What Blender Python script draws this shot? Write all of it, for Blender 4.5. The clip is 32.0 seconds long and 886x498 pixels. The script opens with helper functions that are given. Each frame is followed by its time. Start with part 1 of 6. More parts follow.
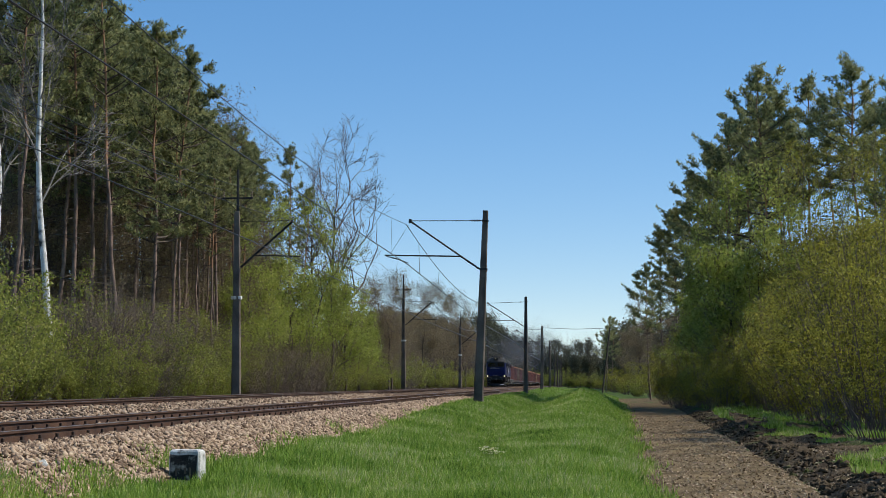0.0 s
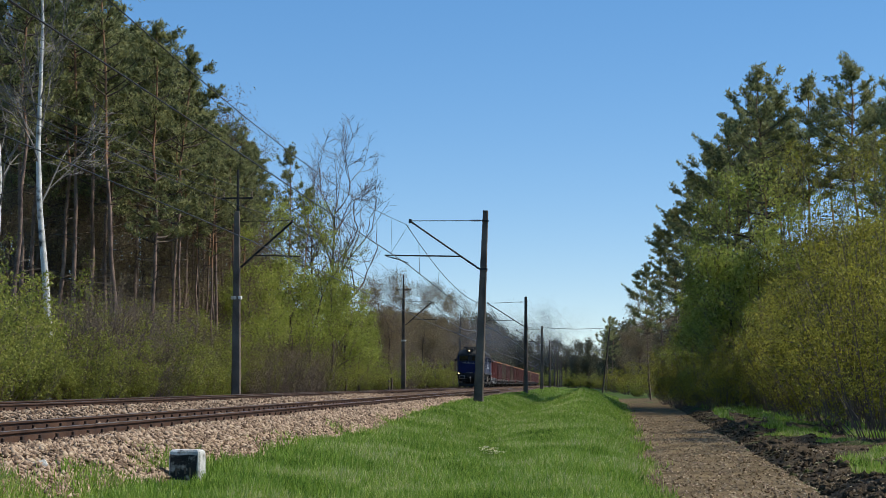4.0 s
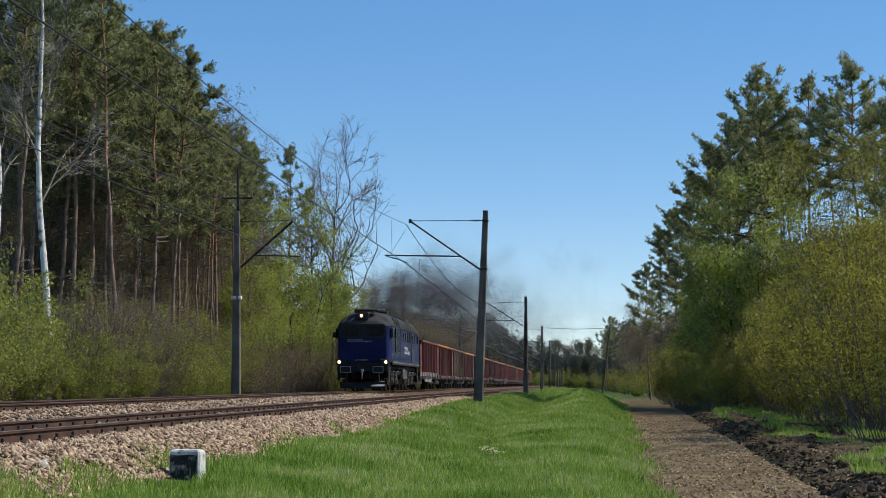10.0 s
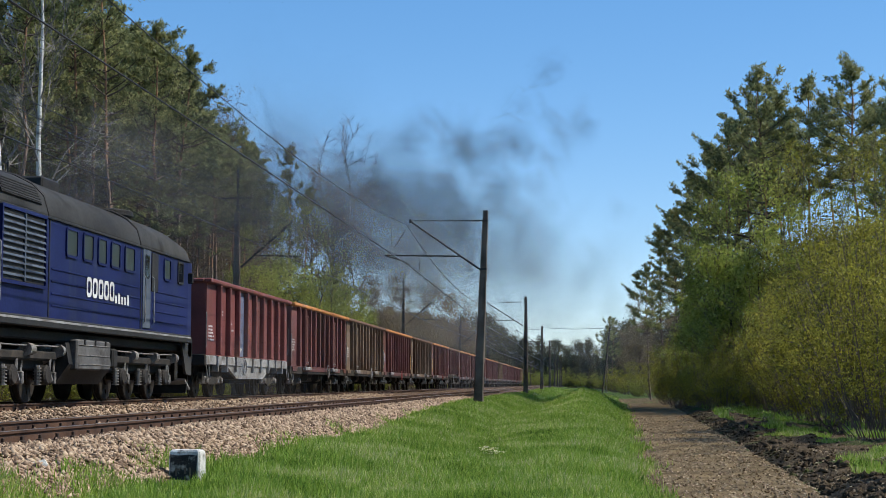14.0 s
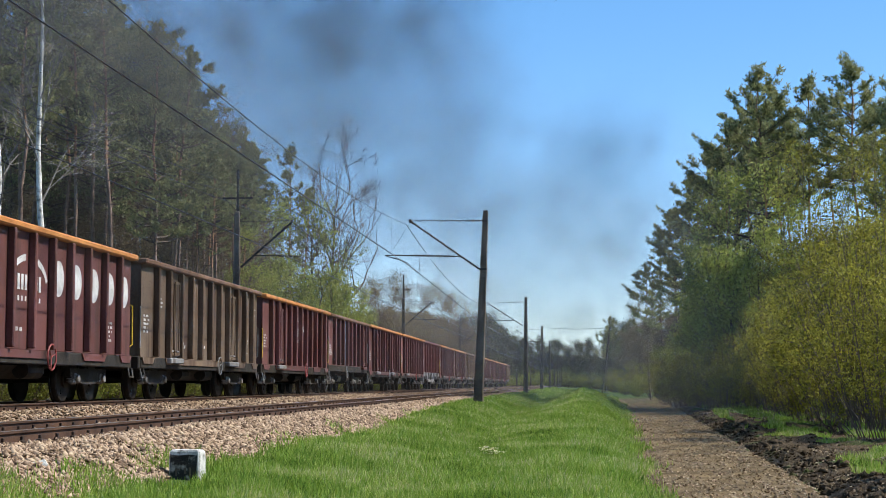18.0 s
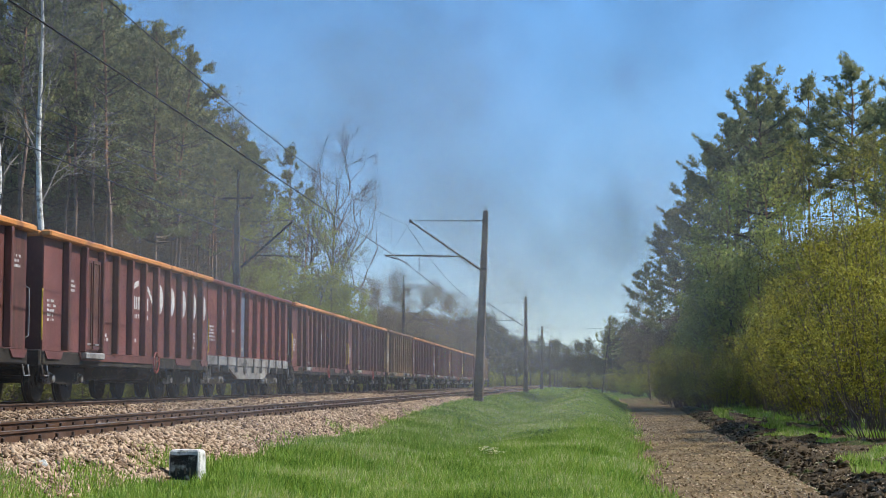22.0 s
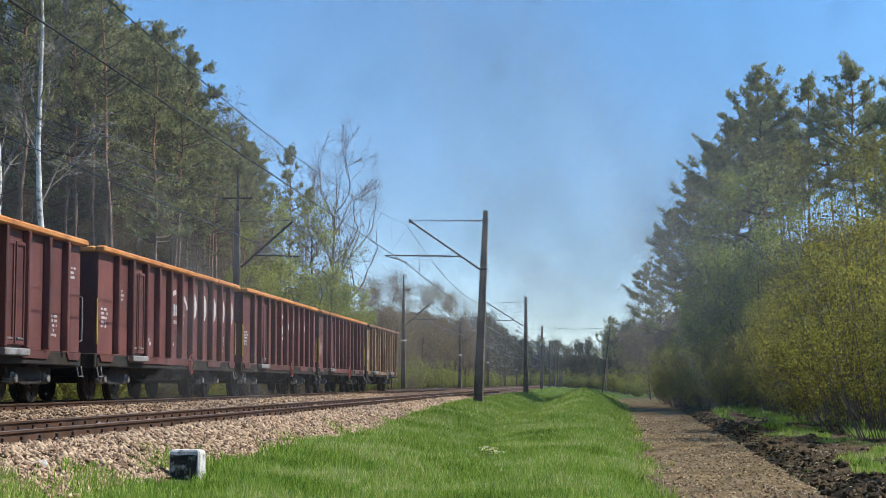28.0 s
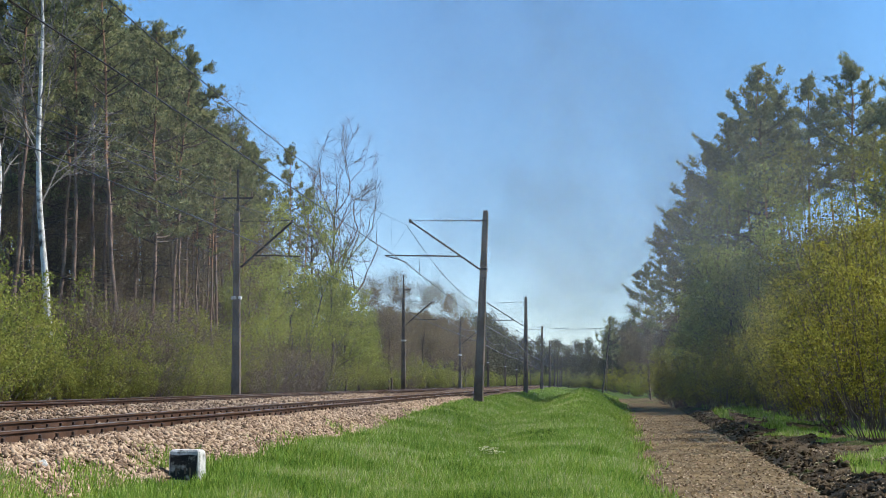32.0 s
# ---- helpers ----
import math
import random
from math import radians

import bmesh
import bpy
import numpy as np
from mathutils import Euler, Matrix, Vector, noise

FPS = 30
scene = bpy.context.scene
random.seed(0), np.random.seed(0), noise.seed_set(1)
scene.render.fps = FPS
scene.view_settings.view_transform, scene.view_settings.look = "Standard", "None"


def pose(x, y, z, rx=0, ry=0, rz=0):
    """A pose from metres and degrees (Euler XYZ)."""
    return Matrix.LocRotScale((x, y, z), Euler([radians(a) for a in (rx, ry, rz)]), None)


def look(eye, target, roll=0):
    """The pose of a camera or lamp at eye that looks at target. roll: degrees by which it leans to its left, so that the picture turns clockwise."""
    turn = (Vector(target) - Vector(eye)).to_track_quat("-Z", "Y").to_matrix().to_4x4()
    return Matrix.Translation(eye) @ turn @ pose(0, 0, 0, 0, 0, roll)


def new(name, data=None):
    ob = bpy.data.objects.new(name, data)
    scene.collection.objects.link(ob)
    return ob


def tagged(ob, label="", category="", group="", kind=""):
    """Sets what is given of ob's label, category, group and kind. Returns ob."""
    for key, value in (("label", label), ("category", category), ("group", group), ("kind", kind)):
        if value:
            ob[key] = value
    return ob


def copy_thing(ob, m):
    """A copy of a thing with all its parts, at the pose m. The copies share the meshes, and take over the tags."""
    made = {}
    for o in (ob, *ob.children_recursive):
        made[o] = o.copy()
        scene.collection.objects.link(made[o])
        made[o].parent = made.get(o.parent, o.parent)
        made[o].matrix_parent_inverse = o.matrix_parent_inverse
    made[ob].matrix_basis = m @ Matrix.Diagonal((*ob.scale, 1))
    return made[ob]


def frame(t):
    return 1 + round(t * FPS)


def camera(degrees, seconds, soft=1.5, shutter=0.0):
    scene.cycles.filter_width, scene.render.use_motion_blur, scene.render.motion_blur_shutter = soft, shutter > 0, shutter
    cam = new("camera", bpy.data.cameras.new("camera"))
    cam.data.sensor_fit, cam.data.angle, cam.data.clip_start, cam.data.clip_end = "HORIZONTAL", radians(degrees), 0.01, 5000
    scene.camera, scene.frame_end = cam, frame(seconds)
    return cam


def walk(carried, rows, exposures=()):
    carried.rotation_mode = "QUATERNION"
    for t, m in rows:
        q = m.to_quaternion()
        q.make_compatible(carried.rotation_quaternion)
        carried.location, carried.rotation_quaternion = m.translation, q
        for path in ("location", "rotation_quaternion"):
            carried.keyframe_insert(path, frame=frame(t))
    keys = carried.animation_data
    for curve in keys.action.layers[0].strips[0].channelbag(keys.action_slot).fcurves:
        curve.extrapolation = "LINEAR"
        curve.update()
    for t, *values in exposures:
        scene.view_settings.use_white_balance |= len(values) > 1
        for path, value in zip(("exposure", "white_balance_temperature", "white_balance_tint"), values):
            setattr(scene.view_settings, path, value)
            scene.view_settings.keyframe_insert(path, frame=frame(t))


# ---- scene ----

# ---- camera: it stands still beside the line, zoomed in, tilted a little up ----
cam = camera(30.656, 32.0, soft=0.85)
CAM_POSE = pose(0, 0, 1.5, 94.782, 0, 4.606)
walk(cam, [(0.0, CAM_POSE), (32.0, CAM_POSE)], exposures=[(0.0, 0.05), (11.0, 0.07), (14.0, 0.22), (19.0, 0.52), (32.0, 0.54)])

# ---- daylight: clear spring sky, sun ahead and to the right ----
SUN_ELEVATION, SUN_AZIMUTH = radians(49), radians(80)
world = bpy.data.worlds.new("spring_sky")
scene.world = world
world.use_nodes = True
wn = world.node_tree.nodes
sky = wn.new("ShaderNodeTexSky")
sky.sky_type, sky.sun_disc = "NISHITA", False
sky.sun_elevation, sky.sun_rotation = SUN_ELEVATION, SUN_AZIMUTH
sky.altitude, sky.air_density, sky.dust_density, sky.ozone_density = 1500, 0.85, 0.05, 3.0
clear = wn.new("ShaderNodeHueSaturation")
clear.inputs["Hue"].default_value, clear.inputs["Saturation"].default_value = 0.504, 1.63
soften = wn.new("ShaderNodeGamma")
soften.inputs["Gamma"].default_value = 0.59
world.node_tree.links.new(sky.outputs[0], soften.inputs["Color"])
world.node_tree.links.new(soften.outputs[0], clear.inputs["Color"])
world.node_tree.links.new(clear.outputs[0], wn["Background"].inputs[0])
wn["Background"].inputs[1].default_value = 0.279
sun = new("sun", bpy.data.lights.new("sun", "SUN"))
sun.data.energy, sun.data.angle, sun.data.color = 4.6, radians(0.53), (1.0, 0.945, 0.84)
SUN_WAY = Vector((math.sin(SUN_AZIMUTH) * math.cos(SUN_ELEVATION), math.cos(SUN_AZIMUTH) * math.cos(SUN_ELEVATION), math.sin(SUN_ELEVATION)))
sun.matrix_world = look(SUN_WAY * 100, (0, 0, 0))
scene.cycles.transparent_max_bounces = 220

# ---- materials ----


def rgb(*c):
    return (*c, 1.0)


def surface(name, dark, light, rough=0.8, metal=0.0, scale=3.0, fine=40.0, bump=0.3, stain=None, stain_scale=0.7, stain_cut=0.56,
            streak=False, vary=0.0, rise=0.02, spec=0.4):
    """A two-scale worn surface: broad patches, fine grain, optional stains or downward streaks."""
    m = bpy.data.materials.new(name)
    m.use_nodes = True
    nt = m.node_tree
    n, l = nt.nodes, nt.links
    b = n["Principled BSDF"]
    co = n.new("ShaderNodeTexCoord")
    info = n.new("ShaderNodeObjectInfo")
    off = n.new("ShaderNodeVectorMath")
    off.operation = "MULTIPLY_ADD"
    off.inputs[1].default_value = (7.3, 5.1, 9.7)
    l.new(info.outputs["Random"], off.inputs[0])
    l.new(co.outputs["Object"], off.inputs[2])
    big = n.new("ShaderNodeTexNoise")
    big.inputs["Scale"].default_value, big.inputs["Detail"].default_value = scale, 5
    l.new(off.outputs[0], big.inputs["Vector"])
    small = n.new("ShaderNodeTexNoise")
    small.inputs["Scale"].default_value, small.inputs["Detail"].default_value = fine, 3
    l.new(off.outputs[0], small.inputs["Vector"])
    add = n.new("ShaderNodeMath")
    add.operation = "MULTIPLY_ADD"
    add.inputs[1].default_value = 0.45
    l.new(small.outputs[0], add.inputs[0])
    l.new(big.outputs[0], add.inputs[2])
    ramp = n.new("ShaderNodeValToRGB")
    ramp.color_ramp.elements[0].position, ramp.color_ramp.elements[0].color = 0.52, rgb(*dark)
    ramp.color_ramp.elements[1].position, ramp.color_ramp.elements[1].color = 0.92, rgb(*light)
    l.new(add.outputs[0], ramp.inputs[0])
    colour = ramp.outputs[0]
    if stain:
        st = n.new("ShaderNodeTexNoise")
        st.inputs["Scale"].default_value, st.inputs["Detail"].default_value = stain_scale, 7
        src = off.outputs[0]
        if streak:
            mp = n.new("ShaderNodeMapping")
            mp.inputs["Scale"].default_value = (1.0, 1.6, 0.16)
            l.new(src, mp.inputs[0])
            src = mp.outputs[0]
        l.new(src, st.inputs["Vector"])
        sr = n.new("ShaderNodeValToRGB")
        sr.color_ramp.elements[0].position, sr.color_ramp.elements[1].position = stain_cut, stain_cut + 0.12
        l.new(st.outputs[0], sr.inputs[0])
        mx = n.new("ShaderNodeMix")
        mx.data_type = "RGBA"
        mx.inputs["B"].default_value = rgb(*stain)
        l.new(sr.outputs[0], mx.inputs["Factor"])
        l.new(colour, mx.inputs["A"])
        colour = mx.outputs["Result"]
    if vary:
        hs = n.new("ShaderNodeHueSaturation")
        mr = n.new("ShaderNodeMapRange")
        mr.inputs["To Min"].default_value, mr.inputs["To Max"].default_value = 1 - vary, 1 + vary
        l.new(info.outputs["Random"], mr.inputs[0])
        l.new(mr.outputs[0], hs.inputs["Value"])
        l.new(colour, hs.inputs["Color"])
        colour = hs.outputs[0]
    l.new(colour, b.inputs["Base Color"])
    b.inputs["Roughness"].default_value, b.inputs["Metallic"].default_value = rough, metal
    b.inputs["Specular IOR Level"].default_value = spec
    if bump:
        bp = n.new("ShaderNodeBump")
        bp.inputs["Strength"].default_value, bp.inputs["Distance"].default_value = bump, rise
        l.new(small.outputs[0], bp.inputs["Height"])
        l.new(bp.outputs[0], b.inputs["Normal"])
    return m


def foliage(name, tones, glow=0.35, rough=0.7, patch=0.0):
    """Leaves: each leaf takes its own tone and lets some light through."""
    m = bpy.data.materials.new(name)
    m.use_nodes = True
    n, l = m.node_tree.nodes, m.node_tree.links
    n.remove(n["Principled BSDF"])
    geo = n.new("ShaderNodeNewGeometry")
    info = n.new("ShaderNodeObjectInfo")
    mix = n.new("ShaderNodeMath")
    mix.operation = "MULTIPLY_ADD"
    mix.inputs[1].default_value = 0.75
    l.new(geo.outputs["Random Per Island"], mix.inputs[0])
    sc = n.new("ShaderNodeMath")
    sc.operation = "MULTIPLY"
    sc.inputs[1].default_value = 0.25
    l.new(info.outputs["Random"], sc.inputs[0])
    l.new(sc.outputs[0], mix.inputs[2])
    factor = mix.outputs[0]
    if patch:
        co = n.new("ShaderNodeTexCoord")
        nz = n.new("ShaderNodeTexNoise")
        nz.inputs["Scale"].default_value, nz.inputs["Detail"].default_value = patch, 3
        l.new(co.outputs["Object"], nz.inputs["Vector"])
        pr = n.new("ShaderNodeMapRange")
        pr.inputs["From Min"].default_value, pr.inputs["From Max"].default_value = 0.3, 0.7
        pr.inputs["To Min"].default_value, pr.inputs["To Max"].default_value = -0.32, 0.32
        l.new(nz.outputs[0], pr.inputs[0])
        ad = n.new("ShaderNodeMath")
        ad.operation = "ADD"
        l.new(mix.outputs[0], ad.inputs[0])
        l.new(pr.outputs[0], ad.inputs[1])
        factor = ad.outputs[0]
    ramp = n.new("ShaderNodeValToRGB")
    while len(ramp.color_ramp.elements) < len(tones):
        ramp.color_ramp.elements.new(0.5)
    for i, (e, c) in enumerate(zip(ramp.color_ramp.elements, tones)):
        e.position, e.color = i / (len(tones) - 1), rgb(*c)
    l.new(factor, ramp.inputs[0])
    d = n.new("ShaderNodeBsdfPrincipled")
    d.inputs["Roughness"].default_value = rough
    d.inputs["Specular IOR Level"].default_value = 0.25
    t = n.new("ShaderNodeBsdfTranslucent")
    l.new(ramp.outputs[0], d.inputs["Base Color"])
    l.new(ramp.outputs[0], t.inputs["Color"])
    mx = n.new("ShaderNodeMixShader")
    mx.inputs[0].default_value = glow
    l.new(d.outputs[0], mx.inputs[1])
    l.new(t.outputs[0], mx.inputs[2])
    l.new(mx.outputs[0], n["Material Output"].inputs[0])
    return m


def plain(name, c, rough=0.5, metal=0.0, emit=0.0, spec=0.5):
    m = bpy.data.materials.new(name)
    m.use_nodes = True
    b = m.node_tree.nodes["Principled BSDF"]
    b.inputs["Base Color"].default_value = rgb(*c)
    b.inputs["Roughness"].default_value, b.inputs["Metallic"].default_value = rough, metal
    b.inputs["Specular IOR Level"].default_value = spec
    if emit:
        b.inputs["Emission Color"].default_value = rgb(*c)
        b.inputs["Emission Strength"].default_value = emit
    return m


def smoke_material(name, density, grey, wisp=0.35):
    """Thin soot: mostly clear, with soft-edged wisps."""
    m = bpy.data.materials.new(name)
    m.use_nodes = True
    n, l = m.node_tree.nodes, m.node_tree.links
    b = n["Principled BSDF"]
    b.inputs["Base Color"].default_value = rgb(*grey)
    b.inputs["Roughness"].default_value = 1.0
    b.inputs["Specular IOR Level"].default_value = 0.0
    uv = n.new("ShaderNodeUVMap")
    uv.uv_map = "soft"
    ln = n.new("ShaderNodeVectorMath")
    ln.operation = "LENGTH"
    l.new(uv.outputs[0], ln.inputs[0])
    edge = n.new("ShaderNodeMapRange")
    edge.interpolation_type = "SMOOTHSTEP"
    edge.inputs["From Min"].default_value, edge.inputs["From Max"].default_value = 1.0, 0.0
    l.new(ln.outputs["Value"], edge.inputs[0])
    co = n.new("ShaderNodeTexCoord")
    nz = n.new("ShaderNodeTexNoise")
    nz.inputs["Scale"].default_value, nz.inputs["Detail"].default_value = 0.9, 4
    l.new(co.outputs["Object"], nz.inputs["Vector"])
    nr = n.new("ShaderNodeMapRange")
    nr.inputs["From Min"].default_value, nr.inputs["From Max"].default_value = 0.35, 0.65
    nr.inputs["To Min"].default_value, nr.inputs["To Max"].default_value = wisp, 1.0
    l.new(nz.outputs[0], nr.inputs[0])
    mul = n.new("ShaderNodeMath")
    mul.operation = "MULTIPLY"
    l.new(edge.outputs[0], mul.inputs[0])
    l.new(nr.outputs[0], mul.inputs[1])
    sc = n.new("ShaderNodeMath")
    sc.operation = "MULTIPLY"
    sc.inputs[1].default_value = density
    l.new(mul.outputs[0], sc.inputs[0])
    tr = n.new("ShaderNodeBsdfTransparent")
    mx = n.new("ShaderNodeMixShader")
    l.new(sc.outputs[0], mx.inputs[0])
    l.new(tr.outputs[0], mx.inputs[1])
    l.new(b.outputs[0], mx.inputs[2])
    l.new(mx.outputs[0], n["Material Output"].inputs[0])
    return m


M_GROUND = surface("meadow_soil", (0.045, 0.065, 0.018), (0.10, 0.15, 0.035), 0.95, scale=0.35, fine=14, bump=0.6, stain=(0.11, 0.09, 0.055), stain_scale=0.25, stain_cut=0.6, spec=0.05)
M_FOREST_FLOOR = surface("forest_litter", (0.055, 0.04, 0.022), (0.13, 0.10, 0.055), 0.95, scale=0.8, fine=20, bump=0.7, stain=(0.06, 0.08, 0.025), stain_scale=0.5, spec=0.05)
M_GRAVEL = surface("packed_gravel", (0.068, 0.047, 0.024), (0.21, 0.152, 0.083), 0.95, scale=1.2, fine=30, bump=0.9, stain=(0.085, 0.068, 0.042), stain_scale=0.9, stain_cut=0.58, spec=0.05)
M_DIRT = surface("dark_turned_soil", (0.034, 0.024, 0.015), (0.115, 0.085, 0.052), 0.95, scale=1.6, fine=18, bump=1.0, rise=0.05, stain=(0.05, 0.075, 0.02), stain_scale=0.8, stain_cut=0.58, spec=0.05)
M_BALLAST = surface("ballast_bed", (0.03, 0.02, 0.014), (0.19, 0.13, 0.09), 0.95, scale=5, fine=16, bump=1.0, rise=0.05, spec=0.05)
M_STONE = foliage("ballast_stones", [(0.035, 0.024, 0.016), (0.14, 0.092, 0.06), (0.30, 0.205, 0.132), (0.48, 0.365, 0.25), (0.23, 0.125, 0.08)], glow=0.0, rough=0.9)
M_RAIL = surface("rusty_rail", (0.045, 0.022, 0.013), (0.12, 0.062, 0.036), 0.75, metal=0.3, scale=2, fine=30, bump=0.2)
M_RAIL_TOP = surface("polished_rail_head", (0.14, 0.10, 0.075), (0.26, 0.21, 0.17), 0.42, metal=0.6, scale=1, fine=12, bump=0.05)
M_SLEEPER = surface("weathered_sleeper", (0.055, 0.038, 0.028), (0.15, 0.11, 0.08), 0.9, scale=3, fine=26, bump=0.5, vary=0.2)
M_CLIP = surface("rusty_clip", (0.02, 0.013, 0.01), (0.06, 0.038, 0.026), 0.8, metal=0.4, scale=9, fine=60, bump=0.2)
M_CONCRETE_DARK = surface("weathered_concrete", (0.075, 0.058, 0.046), (0.20, 0.16, 0.125), 0.9, scale=1.1, fine=30, bump=0.4, stain=(0.06, 0.048, 0.038), stain_scale=1.4, streak=True, stain_cut=0.52)
M_STEEL_DARK = surface("dark_steel", (0.02, 0.02, 0.022), (0.06, 0.055, 0.05), 0.6, metal=0.5, scale=4, fine=40, bump=0.1)
M_WIRE = plain("copper_wire", (0.03, 0.028, 0.026), 0.5, 0.6)
M_INSULATOR = plain("brown_porcelain", (0.10, 0.045, 0.03), 0.5)
M_WHITE_STONE = surface("whitewashed_stone", (0.42, 0.41, 0.37), (0.80, 0.79, 0.74), 0.9, scale=6, fine=40, bump=0.5, stain=(0.13, 0.115, 0.09), stain_scale=7, stain_cut=0.555)
M_BLACK_PAINT = surface("flaking_black_paint", (0.012, 0.012, 0.012), (0.035, 0.035, 0.033), 0.8, scale=8, fine=50, bump=0.4, stain=(0.36, 0.35, 0.32), stain_scale=9, stain_cut=0.57)
M_BARK_PINE = surface("pine_bark_grey", (0.10, 0.066, 0.052), (0.28, 0.195, 0.15), 0.95, scale=2.5, fine=18, bump=0.8, rise=0.03)
M_BARK_RED = surface("pine_bark_orange", (0.19, 0.10, 0.055), (0.40, 0.22, 0.125), 0.9, scale=2.5, fine=18, bump=0.6, rise=0.02)
M_BARK_BIRCH = surface("birch_bark", (0.40, 0.39, 0.36), (0.78, 0.77, 0.73), 0.8, scale=2, fine=30, bump=0.2, stain=(0.03, 0.03, 0.03), stain_scale=2.2, stain_cut=0.57)
M_BARK_BROWN = surface("brown_bark", (0.045, 0.034, 0.026), (0.13, 0.10, 0.078), 0.95, scale=3, fine=22, bump=0.6)
M_BIRCH_TWIG = surface("birch_twigs", (0.11, 0.10, 0.088), (0.28, 0.255, 0.23), 0.9, scale=2, fine=15, bump=0.0)
M_TWIG = surface("twigs", (0.085, 0.062, 0.05), (0.20, 0.15, 0.12), 0.95, scale=2, fine=15, bump=0.0)
M_NEEDLE = foliage("pine_needles", [(0.06, 0.068, 0.032), (0.17, 0.185, 0.078), (0.31, 0.315, 0.135), (0.47, 0.455, 0.21)], 0.5)
M_LEAF_SPRING = foliage("fresh_spring_leaves", [(0.10, 0.125, 0.022), (0.24, 0.28, 0.05), (0.39, 0.425, 0.09), (0.55, 0.565, 0.17)], 0.57)
M_LEAF_YELLOW = foliage("yellow_green_leaves", [(0.055, 0.055, 0.010), (0.19, 0.178, 0.027), (0.34, 0.315, 0.045), (0.54, 0.48, 0.09)], 0.45)
M_LEAF_OLIVE = foliage("olive_green_leaves", [(0.085, 0.10, 0.022), (0.20, 0.22, 0.045), (0.32, 0.335, 0.07), (0.46, 0.44, 0.12)], 0.5)
M_BUD = foliage("brown_buds", [(0.12, 0.088, 0.06), (0.19, 0.14, 0.095), (0.25, 0.195, 0.11), (0.29, 0.26, 0.12)], 0.5)
M_GRASS = foliage("spring_grass", [(0.075, 0.13, 0.016), (0.155, 0.265, 0.032), (0.24, 0.365, 0.05), (0.34, 0.43, 0.09), (0.52, 0.50, 0.24)], 0.4, patch=0.5)
M_FAR = foliage("far_wood_leaves", [(0.045, 0.05, 0.03), (0.08, 0.08, 0.045), (0.11, 0.11, 0.055), (0.12, 0.10, 0.065)], 0.2)
M_SMOKE = smoke_material("diesel_smoke", 0.14, (0.13, 0.13, 0.14))
M_SMOKE_THIN = smoke_material("thin_diesel_smoke", 0.05, (0.20, 0.20, 0.21), 0.6)
M_HAZE = smoke_material("lingering_haze", 0.06, (0.33, 0.335, 0.35), 0.7)

# ---- mesh helpers ----


class Shape:
    """Gathers vertices and faces of one mesh."""

    def __init__(self):
        self.v, self.f = [], []

    def add(self, vs, fs):
        o = len(self.v)
        self.v.extend(tuple(p) for p in vs)
        self.f.extend(tuple(i + o for i in q) for q in fs)
        return self

    def box(self, x0, x1, y0, y1, z0, z1, b=0.0):
        """A box with its edges chamfered by b."""
        if b <= 0:
            return self.add([(x, y, z) for z in (z0, z1) for y in (y0, y1) for x in (x0, x1)],
                            [(0, 2, 3, 1), (4, 5, 7, 6), (0, 1, 5, 4), (2, 6, 7, 3), (0, 4, 6, 2), (1, 3, 7, 5)])
        b = min(b, 0.45 * min(x1 - x0, y1 - y0, z1 - z0))
        rings = []
        for z, i in ((z0, b), (z0 + b, 0), (z1 - b, 0), (z1, b)):
            rings.append([(x0 + i + b, y0 + i, z), (x1 - i - b, y0 + i, z), (x1 - i, y0 + i + b, z), (x1 - i, y1 - i - b, z),
                          (x1 - i - b, y1 - i, z), (x0 + i + b, y1 - i, z), (x0 + i, y1 - i - b, z), (x0 + i, y0 + i + b, z)])
        return self.loft(rings)

    def loft(self, rings, caps=True, closed=True):
        k = len(rings[0])
        vs = [p for r in rings for p in r]
        fs = []
        for a in range(len(rings) - 1):
            for i in range(k if closed else k - 1):
                j = (i + 1) % k
                fs.append((a * k + i, a * k + j, (a + 1) * k + j, (a + 1) * k + i))
        if caps and closed:
            fs.append(tuple(range(k - 1, -1, -1)))
            fs.append(tuple((len(rings) - 1) * k + i for i in range(k)))
        return self.add(vs, fs)

    def tube(self, pts, radii, sides=6, caps=True):
        """A tapered tube along points."""
        pts = [Vector(p) for p in pts]
        rings = []
        for i, p in enumerate(pts):
            d = (pts[min(i + 1, len(pts) - 1)] - pts[max(i - 1, 0)]).normalized()
            u = d.cross(Vector((0.31, 0.17, 0.93) if abs(d.z) < 0.9 else (1, 0, 0))).normalized()
            w = d.cross(u)
            r = radii[i] if isinstance(radii, (list, tuple)) else radii
            rings.append([p + (u * math.cos(a) + w * math.sin(a)) * r for a in (math.tau * s / sides for s in range(sides))])
        return self.loft(rings, caps)

    def disc(self, c, axis, r, depth, sides=16, b=0.0):
        """A short cylinder centred at c along axis 'x', 'y' or 'z'."""
        rings = []
        steps = [(-depth / 2, r - b), (-depth / 2 + b, r), (depth / 2 - b, r), (depth / 2, r - b)] if b else [(-depth / 2, r), (depth / 2, r)]
        for o, q in steps:
            ring = []
            for s in range(sides):
                a = math.tau * s / sides
                p = {"x": (o, q * math.cos(a), q * math.sin(a)), "y": (q * math.sin(a), o, q * math.cos(a)), "z": (q * math.cos(a), q * math.sin(a), o)}[axis]
                ring.append((c[0] + p[0], c[1] + p[1], c[2] + p[2]))
            rings.append(ring)
        return self.loft(rings)

    def mesh(self, name):
        me = bpy.data.meshes.new(name)
        me.from_pydata(self.v, [], self.f)
        return me


